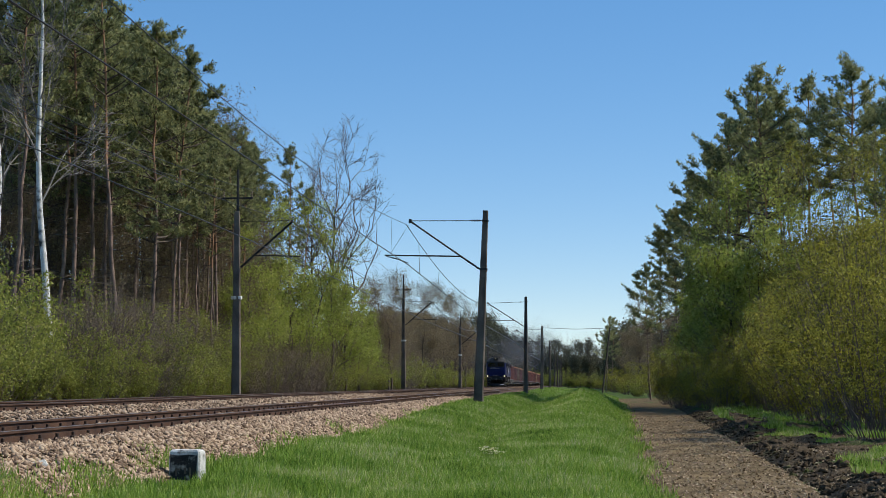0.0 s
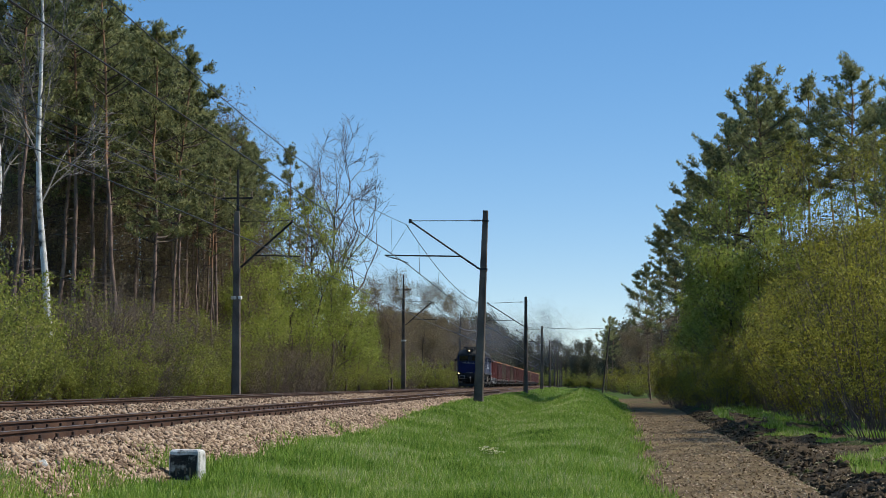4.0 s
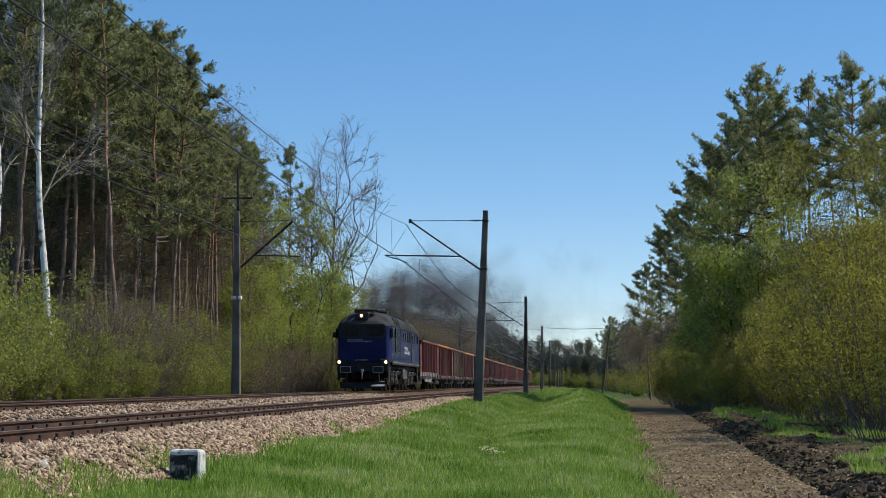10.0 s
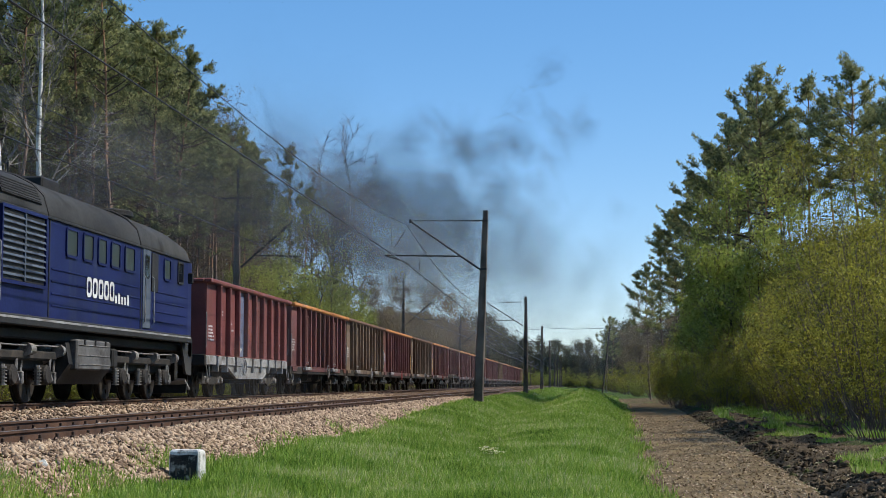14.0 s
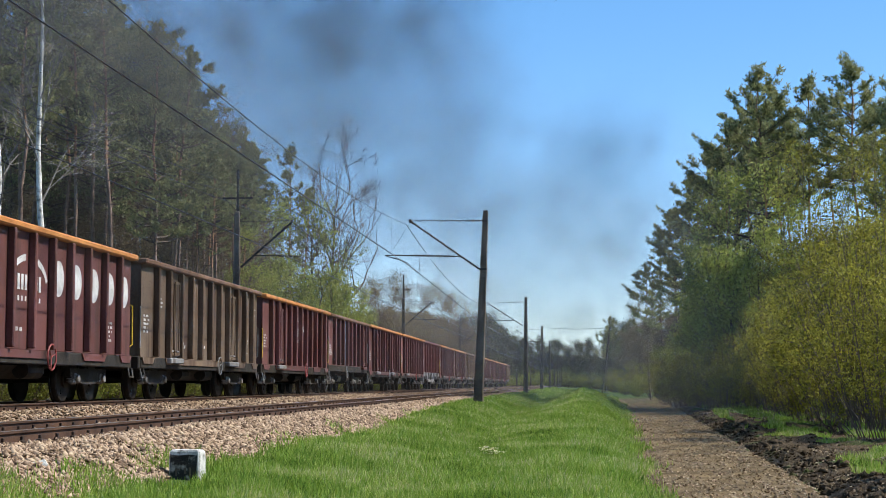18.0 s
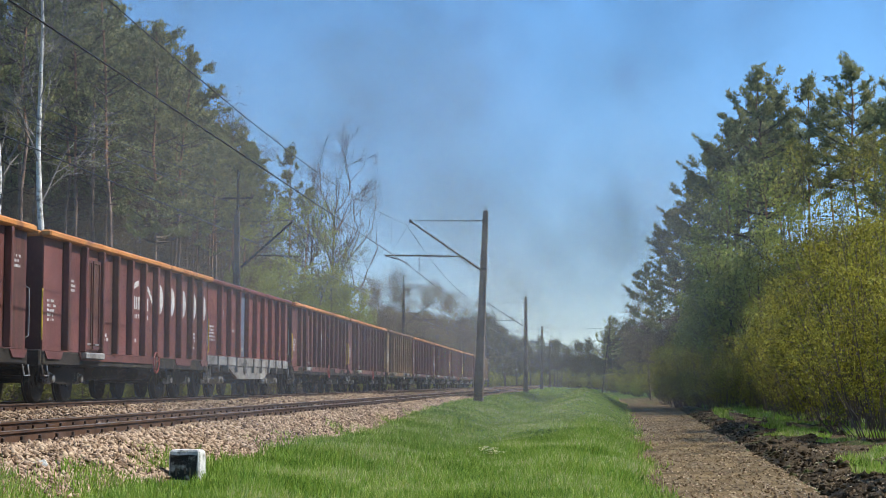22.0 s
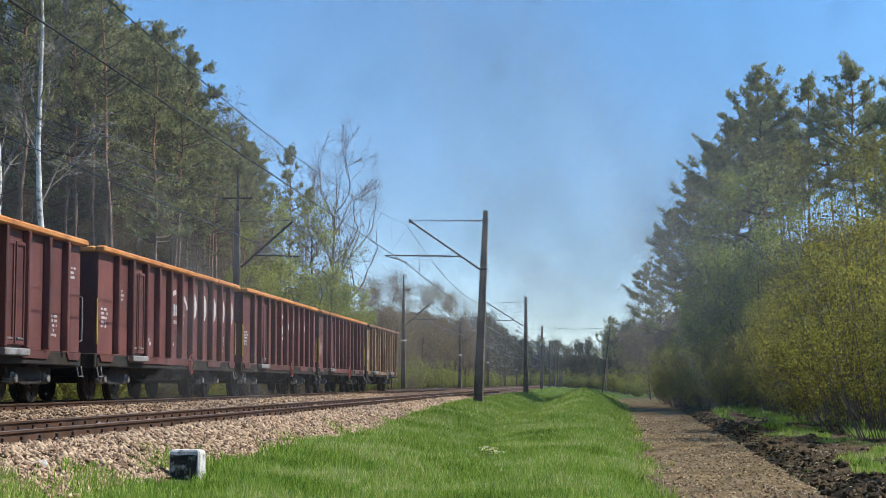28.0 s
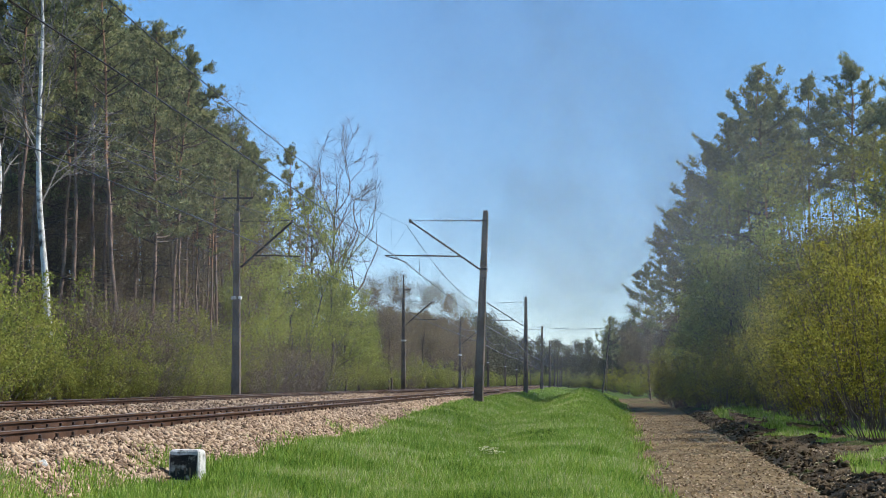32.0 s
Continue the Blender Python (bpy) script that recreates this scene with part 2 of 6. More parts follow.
def part(name, shape, material, parent=None, label="", smooth=False):
    """One mesh object under a thing or a part."""
    me = shape if isinstance(shape, bpy.types.Mesh) else shape.mesh(name)
    if material and not me.materials:
        me.materials.append(material)
    if smooth:
        me.polygons.foreach_set("use_smooth", [True] * len(me.polygons))
    ob = new(name, me)
    if parent:
        ob.parent = parent
    if label:
        tagged(ob, label)
    return ob


def thing(name, m, label, category, group="", kind=""):
    """An empty at the base of a thing."""
    ob = new(name)
    ob.empty_display_size = 0.2
    ob.matrix_basis = m
    return tagged(ob, label, category, group, kind)


def tri_mesh(name, verts, per):
    """A mesh of separate polygons, per corners each, from an array of points."""
    n = len(verts) // per
    me = bpy.data.meshes.new(name)
    me.vertices.add(len(verts))
    me.vertices.foreach_set("co", np.asarray(verts, np.float32).ravel())
    me.loops.add(n * per)
    me.loops.foreach_set("vertex_index", np.arange(n * per, dtype=np.int32))
    me.polygons.add(n)
    me.polygons.foreach_set("loop_start", np.arange(0, n * per, per, dtype=np.int32))
    me.update(calc_edges=True)
    return me


def smooth(a, b, t):
    u = min(1, max(0, (t - a) / (b - a)))
    return u * u * (3 - 2 * u)


# ---- ground ----
NEAR_X, NEAR_TOP = -6.81, 1.0
FAR_X, FAR_TOP = -11.1, 1.138


def path_left(y):
    return 0.42 + 0.0245 * y


def path_right(y):
    return 2.55 + 0.037 * y


def ground_z(x, y):
    """Height of the ground sheet: line's shoulder, ditch, grass bank, track and forest floor."""
    far = smooth(24, 64, y)
    bank = smooth(26, 88, y) * (1 - smooth(108, 125, y))
    pl, pr = path_left(max(0, min(y, 160))), path_right(max(0, min(y, 160)))
    crest = 0.25 * pl - 0.15
    pts = [(-400, 2.5), (-60, 1.6), (-24, 1.1), (-17, 0.75), (-14.6, 0.5), (-13.6, 0.45), (-5.6, 0.40), (-4.9, 0.46 + 0.2 * far), (-4.2, 0.42 + 0.32 * far),
           (-3.3, 0.36 + 0.34 * far), (-2.2, 0.16 + 0.10 * far), (-1.4, 0.22 + 0.10 * far), (crest, 0.26 + 0.86 * bank),
           (crest + 0.45 * (pl - crest), 0.22 + 0.60 * bank), (pl, 0.02), (pl + 0.3, 0.0), (pr, 0.0), (pr + 0.9, 0.14), (pr + 3.0, 0.16), (16, 0.5), (60, 1.0), (400, 2.0)]
    for (xa, za), (xb, zb) in zip(pts, pts[1:]):
        if xa <= x <= xb:
            z = za + (zb - za) * (x - xa) / max(1e-6, xb - xa)
            break
    else:
        z = pts[0][1] if x < pts[0][0] else pts[-1][1]
    hollow = -0.26 * math.exp(-((x + 3.0) / 1.3) ** 2 - ((y - 38) / 6.0) ** 2) - 0.22 * math.exp(-((x + 2.8) / 0.8) ** 2 - ((y - 112) / 8.0) ** 2) + 0.06 * math.exp(-((x + 2.8) / 1.5) ** 2 - ((y - 26) / 3.0) ** 2)
    return z + hollow + 0.05 * noise.noise((x * 0.5, y * 0.16, 3.1)) + 0.02 * noise.noise((x * 2.1, y * 0.7, 1.7))


def sheet(name, xs, ys, zfun, material, label, category, kind="structure"):
    s = Shape()
    k = len(xs(0)) if callable(xs) else len(xs)
    for y in ys:
        for x in (xs(y) if callable(xs) else xs):
            s.v.append((x, y, zfun(x, y)))
    for a in range(len(ys) - 1):
        for i in range(k - 1):
            s.f.append((a * k + i, a * k + i + 1, (a + 1) * k + i + 1, (a + 1) * k + i))
    return tagged(part(name, s, material, smooth=True), label, category, kind=kind)


def steps(*spans):
    out = []
    for a, b, d in spans:
        k = max(1, round((b - a) / d))
        out += [a + (b - a) * i / k for i in range(k)]
    return out + [spans[-1][1]]


GX = steps((-1500, -400, 550), (-400, -60, 85), (-60, -18, 6), (-18, -13, 0.6), (-13, -5.6, 0.8), (-5.6, 4, 0.22), (4, 12, 0.5), (12, 60, 8), (60, 400, 85), (400, 1500, 550))
GY = steps((-300, -20, 70), (-20, 9, 3), (9, 60, 0.6), (60, 130, 1.4), (130, 400, 9), (400, 1600, 120), (1600, 3000, 700))
ground = sheet("ground", GX, GY, ground_z, M_GROUND, "green spring grass over an uneven railway verge", "ground")
sheet("forest_floor_west", steps((-60, -24, 6), (-24, -15.2, 1.1)), steps((10, 130, 4), (130, 700, 30)), lambda x, y: ground_z(x, y) + 0.03, M_FOREST_FLOOR, "brown leaf litter under the pine forest", "forest floor")
sheet("forest_floor_east", lambda y: [path_right(min(y, 160)) + 4.4 + o for o in (0, 1, 2, 4, 8, 20, 45)], steps((10, 130, 4), (130, 700, 30)), lambda x, y: ground_z(x, y) + 0.03, M_FOREST_FLOOR, "brown litter under roadside thicket", "forest floor")
sheet("gravel_path", lambda y: [path_left(y) + (path_right(y) - path_left(y)) * i / 12 + (0.10 * noise.noise((i * 9.0, y * 0.5, 0)) if i in (0, 12) else 0) for i in range(13)], steps((-10, 14, 3), (14, 70, 0.5), (70, 170, 2)),
      lambda x, y: ground_z(x, y) + 0.02 + 0.012 * noise.noise((x * 3, y * 1.2, 8)), M_GRAVEL, "grey-brown gravel track beside the grass bank", "path")


def soil_z(x, y):
    """Turned soil beside the track: a furrow's ridge and loose heaps."""
    e = path_right(y)
    heap = max(0, 0.24 * noise.noise((x * 0.9, y * 0.35, 4)) + 0.13 * noise.noise((x * 2.6, y * 1.6, 6)))
    ridge = 0.11 * math.exp(-((x - e - 0.55) / 0.3) ** 2) * (0.6 + noise.noise((y * 0.8, 1, 2)))
    return ground_z(x, y) - 0.06 + 0.085 * smooth(e - 0.2, e + 0.15, x) + ridge + smooth(e - 0.1, e + 0.3, x) * heap


sheet("soil_verge", lambda y: [path_right(y) - 0.25 + 4.85 * i / 25 for i in range(26)], steps((-10, 14, 3), (14, 90, 0.3), (90, 170, 2)), soil_z, M_DIRT, "dark turned soil with grass tufts beside the track", "soil verge")


def ballast_z(x):
    pts = [(-14.1, 0.45), (-13.3, 0.93), (-12.5, 1.0), (-9.7, 1.0), (-9.2, 0.94), (-8.4, 0.84), (-5.35, 0.84), (-4.95, 0.72), (-4.45, 0.40)]
    return float(np.interp(x, [p[0] for p in pts], [p[1] for p in pts]))


def ballast_top(x, y):
    return ballast_z(x) + 0.03 * noise.noise((x * 2.3, y * 2.3, 5)) + 0.03 * noise.noise((x * 0.6, y * 0.3, 2))


sheet("ballast_bed", steps((-14.1, -12.4, 0.4), (-12.4, -9.8, 0.65), (-9.8, -4.45, 0.2)), steps((-40, 8, 6), (8, 60, 0.4), (60, 160, 2), (160, 530, 20)), ballast_top, M_BALLAST,
      "pale tan crushed-stone ballast under two tracks", "ballast")


def octa_stones(name, pts, sizes, material, seed):
    """Loose angular stones, eight faces each."""
    rng = np.random.default_rng(seed)
    n = len(pts)
    base = np.array([(1, 0, 0), (-1, 0, 0), (0, 1, 0), (0, -1, 0), (0, 0, 1), (0, 0, -1)], float)
    v = base[None] * (0.6 + 0.7 * rng.random((n, 6, 1))) + 0.28 * rng.standard_normal((n, 6, 3))
    v *= sizes[:, None, None] * np.stack([0.7 + 0.6 * rng.random(n), 0.7 + 0.6 * rng.random(n), 0.55 + 0.4 * rng.random(n)], 1)[:, None, :]
    v += pts[:, None, :]
    tri = np.array([(0, 2, 4), (2, 1, 4), (1, 3, 4), (3, 0, 4), (2, 0, 5), (1, 2, 5), (3, 1, 5), (0, 3, 5)], np.int32)
    f = (tri[None] + 6 * np.arange(n, dtype=np.int32)[:, None, None]).ravel()
    me = bpy.data.meshes.new(name)
    me.vertices.add(n * 6)
    me.vertices.foreach_set("co", v.astype(np.float32).ravel())
    me.loops.add(n * 24)
    me.loops.foreach_set("vertex_index", f)
    me.polygons.add(n * 8)
    me.polygons.foreach_set("loop_start", np.arange(0, n * 24, 3, dtype=np.int32))
    me.update(calc_edges=True)
    me.materials.append(material)
    return new(name, me)


def scatter_stones():
    rng = np.random.default_rng(11)
    n = 84000
    y = 10 + 70 * rng.random(n) ** 1.6
    x = np.where(rng.random(n) < 0.62, rng.uniform(-6.0, -4.5, n), rng.uniform(-10.3, -6.0, n))
    keep = np.abs(np.abs(x - NEAR_X) - 0.7525) > 0.10
    keep &= np.abs(np.abs(x - FAR_X) - 0.7525) > 0.10
    x, y = x[keep], y[keep]
    z = np.array([ballast_top(a, b) for a, b in zip(x, y)]) + rng.uniform(-0.01, 0.025, len(x))
    size = rng.uniform(0.018, 0.046, len(x)) * (1 + 0.008 * (y - 14))
    tagged(octa_stones("ballast_stones", np.stack([x, y, z], 1), size, M_STONE, 12), "loose tan and pinkish crushed ballast stones", "ballast stones", kind="stuff")
    n = 5200
    y = 18 + 60 * rng.random(n) ** 1.6
    x = np.array([rng.uniform(path_left(b) - 0.1, path_right(b) + 1.2) for b in y])
    z = np.array([ground_z(a, b) for a, b in zip(x, y)]) + 0.025
    tagged(octa_stones("path_pebbles", np.stack([x, y, z], 1), rng.uniform(0.008, 0.026, n), M_STONE, 13), "small grey pebbles on the gravel track", "pebbles", kind="stuff")


scatter_stones()


def scatter_clods():
    """Crumbled earth along the furrow and over the verge."""
    rng = np.random.default_rng(17)
    n = 6500
    y = 17 + 63 * rng.random(n) ** 1.6
    off = np.where(rng.random(n) < 0.55, np.abs(rng.normal(0.35, 0.35, n)), rng.uniform(0, 3.6, n))
    x = path_right(y) + off
    z = np.array([soil_z(a, b) for a, b in zip(x, y)])
    tagged(octa_stones("soil_clods", np.stack([x, y, z], 1), rng.gamma(2.0, 0.016, n).clip(0.012, 0.10), M_DIRT, 18), "crumbled dark earth clods beside the track", "soil", kind="stuff")


scatter_clods()


def scatter_litter():
    """Dry leaves and bits of bark on the track and verge."""
    rng = np.random.default_rng(19)
    n = 16000
    y = 17 + 60 * rng.random(n) ** 1.7
    x = path_left(y) + (path_right(y) + 3.2 - path_left(y)) * rng.random(n)
    z = np.array([(soil_z(a, b) if a > path_right(b) else ground_z(a, b) + 0.02) for a, b in zip(x, y)]) + 0.012
    a = rng.uniform(0, math.tau, n)
    w = rng.uniform(0.012, 0.034, n)
    p = np.stack([x, y, z], 1)
    d = np.stack([np.cos(a) * w, np.sin(a) * w, rng.uniform(-0.01, 0.02, n)], 1)
    e = np.stack([-np.sin(a) * w * 0.6, np.cos(a) * w * 0.6, rng.uniform(-0.01, 0.02, n)], 1)
    me = tri_mesh("leaf_litter", np.stack([p - d, p + e, p + d, p - e], 1).reshape(-1, 3), 4)
    me.materials.append(foliage("dry_leaves", [(0.07, 0.045, 0.025), (0.20, 0.14, 0.08), (0.34, 0.26, 0.16), (0.46, 0.38, 0.27)], 0.1))
    tagged(new("leaf_litter", me), "dry tan leaves strewn over the gravel track", "leaf litter", kind="stuff")


scatter_litter()


def scatter_grass():
    """Single grass blades over the verge, ditch and bank, thinner with distance."""
    rng = np.random.default_rng(21)
    n = 330000
    y = 11 + 109 * rng.random(n) ** 1.9
    right = np.array(path_left(y)) + 0.15 * np.sin(y * 0.7) + 0.2 * rng.standard_normal(n)
    x = -5.15 + (right + 5.15) * rng.random(n)
    edge = -4.50 - 0.36 * (1 - np.clip((y - 16) / 5, 0, 1)) + 0.16 * np.sin(y * 0.9) + 0.12 * np.sin(y * 2.3) + 0.12 * rng.standard_normal(n)
    keep = x > edge
    keep &= ~((np.abs(x + 4.33) < 0.3) & (y > 16.6) & (y < 18.15))
    m = 45000
    y3 = 112 + 190 * rng.random(m) ** 1.3
    x3 = -4.4 + (path_left(np.minimum(y3, 160)) + 4.4) * rng.random(m)
    m = 110000
    y2 = 20 + 80 * rng.random(m) ** 1.8
    x2 = path_right(y2) + 0.7 + 4.5 * rng.random(m)
    patch = np.array([noise.noise((a * 0.8, b * 0.3, 9.0)) for a, b in zip(x2, y2)])
    k2 = patch > 0.04 + 0.25 * (x2 < path_right(y2) + 1.5)
    x, y = np.concatenate([x[keep], x2[k2], x3]), np.concatenate([y[keep], y2[k2], y3])
    n = len(x)
    z = np.array([soil_z(a, b) if a > path_right(b) - 0.2 else max(ground_z(a, b), ballast_z(a) if a < -4.45 else 0) for a, b in zip(x, y)])
    tuft = np.array([noise.noise((a * 1.3, b * 0.6, 2.0)) for a, b in zip(x, y)])
    h = (0.07 + 0.09 * rng.random(n)) * (1 + 0.7 * tuft) * (1 + 0.004 * (y - 16))
    w = (0.006 + 0.006 * rng.random(n)) * (1 + 0.025 * (y - 16))
    a = rng.uniform(0, math.tau, n)
    lean = rng.uniform(0.1, 0.75, n) * h
    b = rng.uniform(0, math.tau, n)
    p = np.stack([x, y, z], 1)
    side = np.stack([np.cos(a) * w, np.sin(a) * w, np.zeros(n)], 1)
    tip = p + np.stack([np.cos(b) * lean, np.sin(b) * lean, h], 1)
    v = np.stack([p - side, p + side, tip], 1).reshape(-1, 3)
    me = tri_mesh("grass", v, 3)
    me.materials.append(M_GRASS)
    tagged(new("grass", me), "fresh green spring grass on the railway verge", "grass", kind="stuff")


scatter_grass()

# ---- the two tracks ----
RAIL_PROFILE = [(-0.075, 0.0), (0.075, 0.0), (0.075, 0.012), (0.012, 0.035), (0.009, 0.115), (0.035, 0.13), (0.035, 0.152), (-0.035, 0.152), (-0.035, 0.13), (-0.009, 0.115), (-0.012, 0.035), (-0.075, 0.012)]


def railway_track(name, ax, top, label):
    track = thing(name, pose(ax, 0, top), label, "railway track", kind="structure")
    for sx in (-0.7525, 0.7525):
        ys = [-60, 20, 100, 250, 530]
        rail = part("rail", Shape().loft([[(sx + px, y, pz - 0.16) for px, pz in RAIL_PROFILE] for y in ys]), M_RAIL, track, "brown rusty steel rail")
        part("running_surface", Shape().box(sx - 0.030, sx + 0.030, -60, 530, -0.0085, 0.0, 0.003), M_RAIL_TOP, rail, "worn bright strip on the rail head")
    sleeper = Shape().box(-1.25, 1.25, -0.12, 0.12, -0.34, -0.165, 0.02).mesh("sleeper")
    rest, clips, plates = Shape(), Shape(), Shape()
    i, y = 0, 10.0
    while y < 300:
        if y < 100:
            ob = part("sleeper", sleeper, M_SLEEPER, track)
            ob.location = (random.uniform(-0.02, 0.02), y, random.uniform(-0.01, 0.008))
        else:
            rest.box(-1.25, 1.25, y - 0.12, y + 0.12, -0.34, -0.165)
        if y < 130:
            for sx in (-0.7525, 0.7525):
                plates.box(sx - 0.16, sx + 0.16, y - 0.075, y + 0.075, -0.166, -0.148, 0.004)
                for d in (-0.095, 0.095):
                    clips.box(sx + d - 0.028, sx + d + 0.028, y - 0.05, y + 0.05, -0.15, -0.105, 0.01)
                    clips.box(sx + d - 0.016, sx + d + 0.016, y - 0.02, y + 0.02, -0.11, -0.062, 0.006)
        y += 0.6
        i += 1
    tagged(part("far_sleepers", rest, M_SLEEPER, track), kind="stuff")
    tagged(part("tie_plates", plates, M_CLIP, track), kind="stuff")
    tagged(part("rail_clips", clips, M_CLIP, track), kind="stuff")
    return track


railway_track("track_near", NEAR_X, NEAR_TOP, "nearer railway track with rusty rails on worn sleepers")
railway_track("track_far", FAR_X, FAR_TOP, "farther railway track with brown rails in pale ballast")

# ---- catenary masts ----
SPAN = 63.85


def insulator(s, a, b, r=0.05, k=4):
    a, b = Vector(a), Vector(b)
    for i in range(k):
        t0, t1 = i / k, (i + 0.55) / k
        s.tube([a.lerp(b, t0), a.lerp(b, t1)], [r, r * 0.55], 7)


def mast_body(h, wb, wt):
    """Tapered concrete post with a sunk panel on two faces."""
    s = Shape()
    rings = []
    for z, w in ((-0.8, wb * 1.06), (0, wb), (h * 0.5, (wb + wt) / 2), (h - 0.03, wt), (h, wt * 0.85)):
        a, b = w / 2, w * 0.62 / 2
        c = 0.12 * w
        rings.append([(-a + c, -b, z), (a - c, -b, z), (a, -b + c, z), (a, b - c, z), (a - c, b, z), (-a + c, b, z), (-a, b - c, z), (-a, -b + c, z)])
    return s.loft(rings)


def near_mast():
    m = thing("catenary_mast", pose(0, 0, 0), "weathered grey-brown concrete catenary mast with steel cantilever", "catenary mast", "catenary masts")
    part("post", mast_body(7.66, 0.40, 0.21), M_CONCRETE_DARK, m)
    part("foot", Shape().box(-0.34, 0.34, -0.28, 0.28, -0.5, 0.05, 0.04), M_CONCRETE_DARK, m, "pale concrete footing")
    part("collar", Shape().box(-0.16, 0.16, -0.12, 0.12, 5.28, 5.36, 0.01), M_STEEL_DARK, m)
    part("collar", Shape().box(-0.13, 0.13, -0.1, 0.1, 7.22, 7.28, 0.01), M_STEEL_DARK, m)
    part("diagonal_tube", Shape().tube([(-0.16, 0, 5.32), (-2.97, 0, 7.12)], 0.036, 8), M_STEEL_DARK, m)
    part("top_stay", Shape().tube([(-0.1, 0, 7.25), (-2.97, 0, 7.15)], 0.016, 6), M_STEEL_DARK, m)
    part("register_arm", Shape().tube([(-0.86, 0, 5.80), (-3.95, 0, 5.74)], 0.03, 8), M_STEEL_DARK, m)
    part("steady_arm", Shape().tube([(-3.9, 0, 5.70), (-3.5, 0, 5.62), (-3.0, 0.0, 5.46)], 0.02, 6), M_STEEL_DARK, m)
    part("tie_wire", Shape().tube([(-2.97, 0, 7.12), (-3.75, 0, 5.78)], 0.008, 4), M_WIRE, m)
    s = Shape()
    insulator(s, (-0.22, 0, 5.36), (-0.62, 0, 5.62))
    part("insulator", s, M_INSULATOR, m)
    s = Shape()
    insulator(s, (-0.2, 0, 7.25), (-0.62, 0, 7.235))
    part("insulator", s, M_INSULATOR, m)
    part("clamp", Shape().box(-3.05, -2.93, -0.06, 0.06, 7.06, 7.22, 0.02), M_STEEL_DARK, m)
    return m


def far_mast():
    m = thing("catenary_mast", pose(0, 0, 0), "tall concrete mast with steel top crossarm and cantilever", "catenary mast", "catenary masts across the line")
    part("post", mast_body(7.7, 0.38, 0.22), M_CONCRETE_DARK, m)
    part("foot", Shape().box(-0.34, 0.34, -0.28, 0.28, -0.5, 0.05, 0.04), M_CONCRETE_DARK, m)
    part("top_pole", Shape().tube([(0, 0.14, 6.9), (0, 0.14, 9.42)], [0.06, 0.05], 8), M_STEEL_DARK, m)
    part("crossarm", Shape().box(-0.62, 0.62, 0.10, 0.18, 8.22, 8.29, 0.01), M_STEEL_DARK, m)
    part("brace", Shape().tube([(-0.5, 0.14, 8.22), (0, 0.14, 7.7), (0.5, 0.14, 8.22)], 0.018, 5), M_STEEL_DARK, m)
    for x in (-0.57, 0.57):
        s = Shape()
        insulator(s, (x, 0.14, 8.29), (x, 0.14, 8.55), 0.05, 3)
        part("insulator", s, M_INSULATOR, m)
    part("diagonal_tube", Shape().tube([(0.16, 0, 5.45), (2.28, 0, 7.28)], 0.045, 8), M_STEEL_DARK, m)
    part("top_stay", Shape().tube([(0.1, 0, 7.3), (2.28, 0, 7.3)], 0.014, 6), M_STEEL_DARK, m)
    part("register_arm", Shape().tube([(0.75, 0, 5.92), (2.6, 0, 5.86)], 0.026, 8), M_STEEL_DARK, m)
    part("band", Shape().box(-0.2, 0.2, -0.13, 0.13, 4.15, 4.28, 0.01), M_WHITE_STONE, m, "pale painted band")
    return m


NEAR_MAST_X, FAR_MAST_X = -3.75, -13.42
MAST_BASE = 0.73
first = near_mast()
first.matrix_basis = pose(NEAR_MAST_X, SPAN, MAST_BASE, 0, 2.3, 0)
for k in range(2, 11):
    copy_thing(first, pose(NEAR_MAST_X, SPAN * k, MAST_BASE, 0, 0.5 if k % 2 else 0.2, 0))
left = far_mast()
left.matrix_basis = pose(FAR_MAST_X, SPAN, MAST_BASE, 0, -0.3, 0)
for k in range(2, 11):
    copy_thing(left, pose(FAR_MAST_X, SPAN * k, MAST_BASE, 0, 0.2 if k % 2 else -0.2, 0))


def hung(x0, z0, x1, z1, ya, yb, sag, k=12):
    return [(x0 + (x1 - x0) * i / k, ya + (yb - ya) * i / k, z0 + (z1 - z0) * i / k - sag * 4 * (i / k) * (1 - i / k)) for i in range(k + 1)]


def overhead_line(name, mx, cx, mz, cz, label):
    ob = thing(name, pose(mx, 0, 0), label, "overhead wire")
    mess, cont, drop, zig = Shape(), Shape(), Shape(), []
    for k in range(-1, 10):
        ya, yb = SPAN * k, SPAN * (k + 1)
        za, zb = (0.28, -0.28) if k % 2 else (-0.28, 0.28)
        r = 0.010 + 0.009 * max(0, k)
        pts = hung(0, mz, 0, mz, ya, yb, 0.95)
        mess.tube(pts, r, 4, False)
        zig.append((cx + za, ya, cz))
        for i in range(1, 12, 2):
            x, y, z = pts[i]
            drop.tube([(x, y, z), (cx + za + (zb - za) * i / 12, y, cz)], 0.005 + 0.006 * max(0, k), 3, False)
    cont.tube(zig, [0.010 + 0.009 * max(0, k - 1) for k in range(len(zig))], 4, False)
    part("messenger_wire", mess, M_WIRE, ob)
    part("contact_wire", cont, M_WIRE, ob)
    tagged(part("droppers", drop, M_WIRE, ob), kind="stuff")
    return ob


overhead_line("overhead_line", -6.62, -0.2, 7.86, 6.24, "dark copper contact line hung over the nearer track")
overhead_line("overhead_line", -11.14, 0.0, 8.0, 6.38, "dark copper contact line hung over the farther track")


def feeder(x, z, sag):
    s = Shape()
    pts = []
    for k in range(-1, 8):
        pts += hung(x, z, x, z, SPAN * k, SPAN * (k + 1), sag)[:-1]
    return s.tube(pts, 0.010, 4, False)


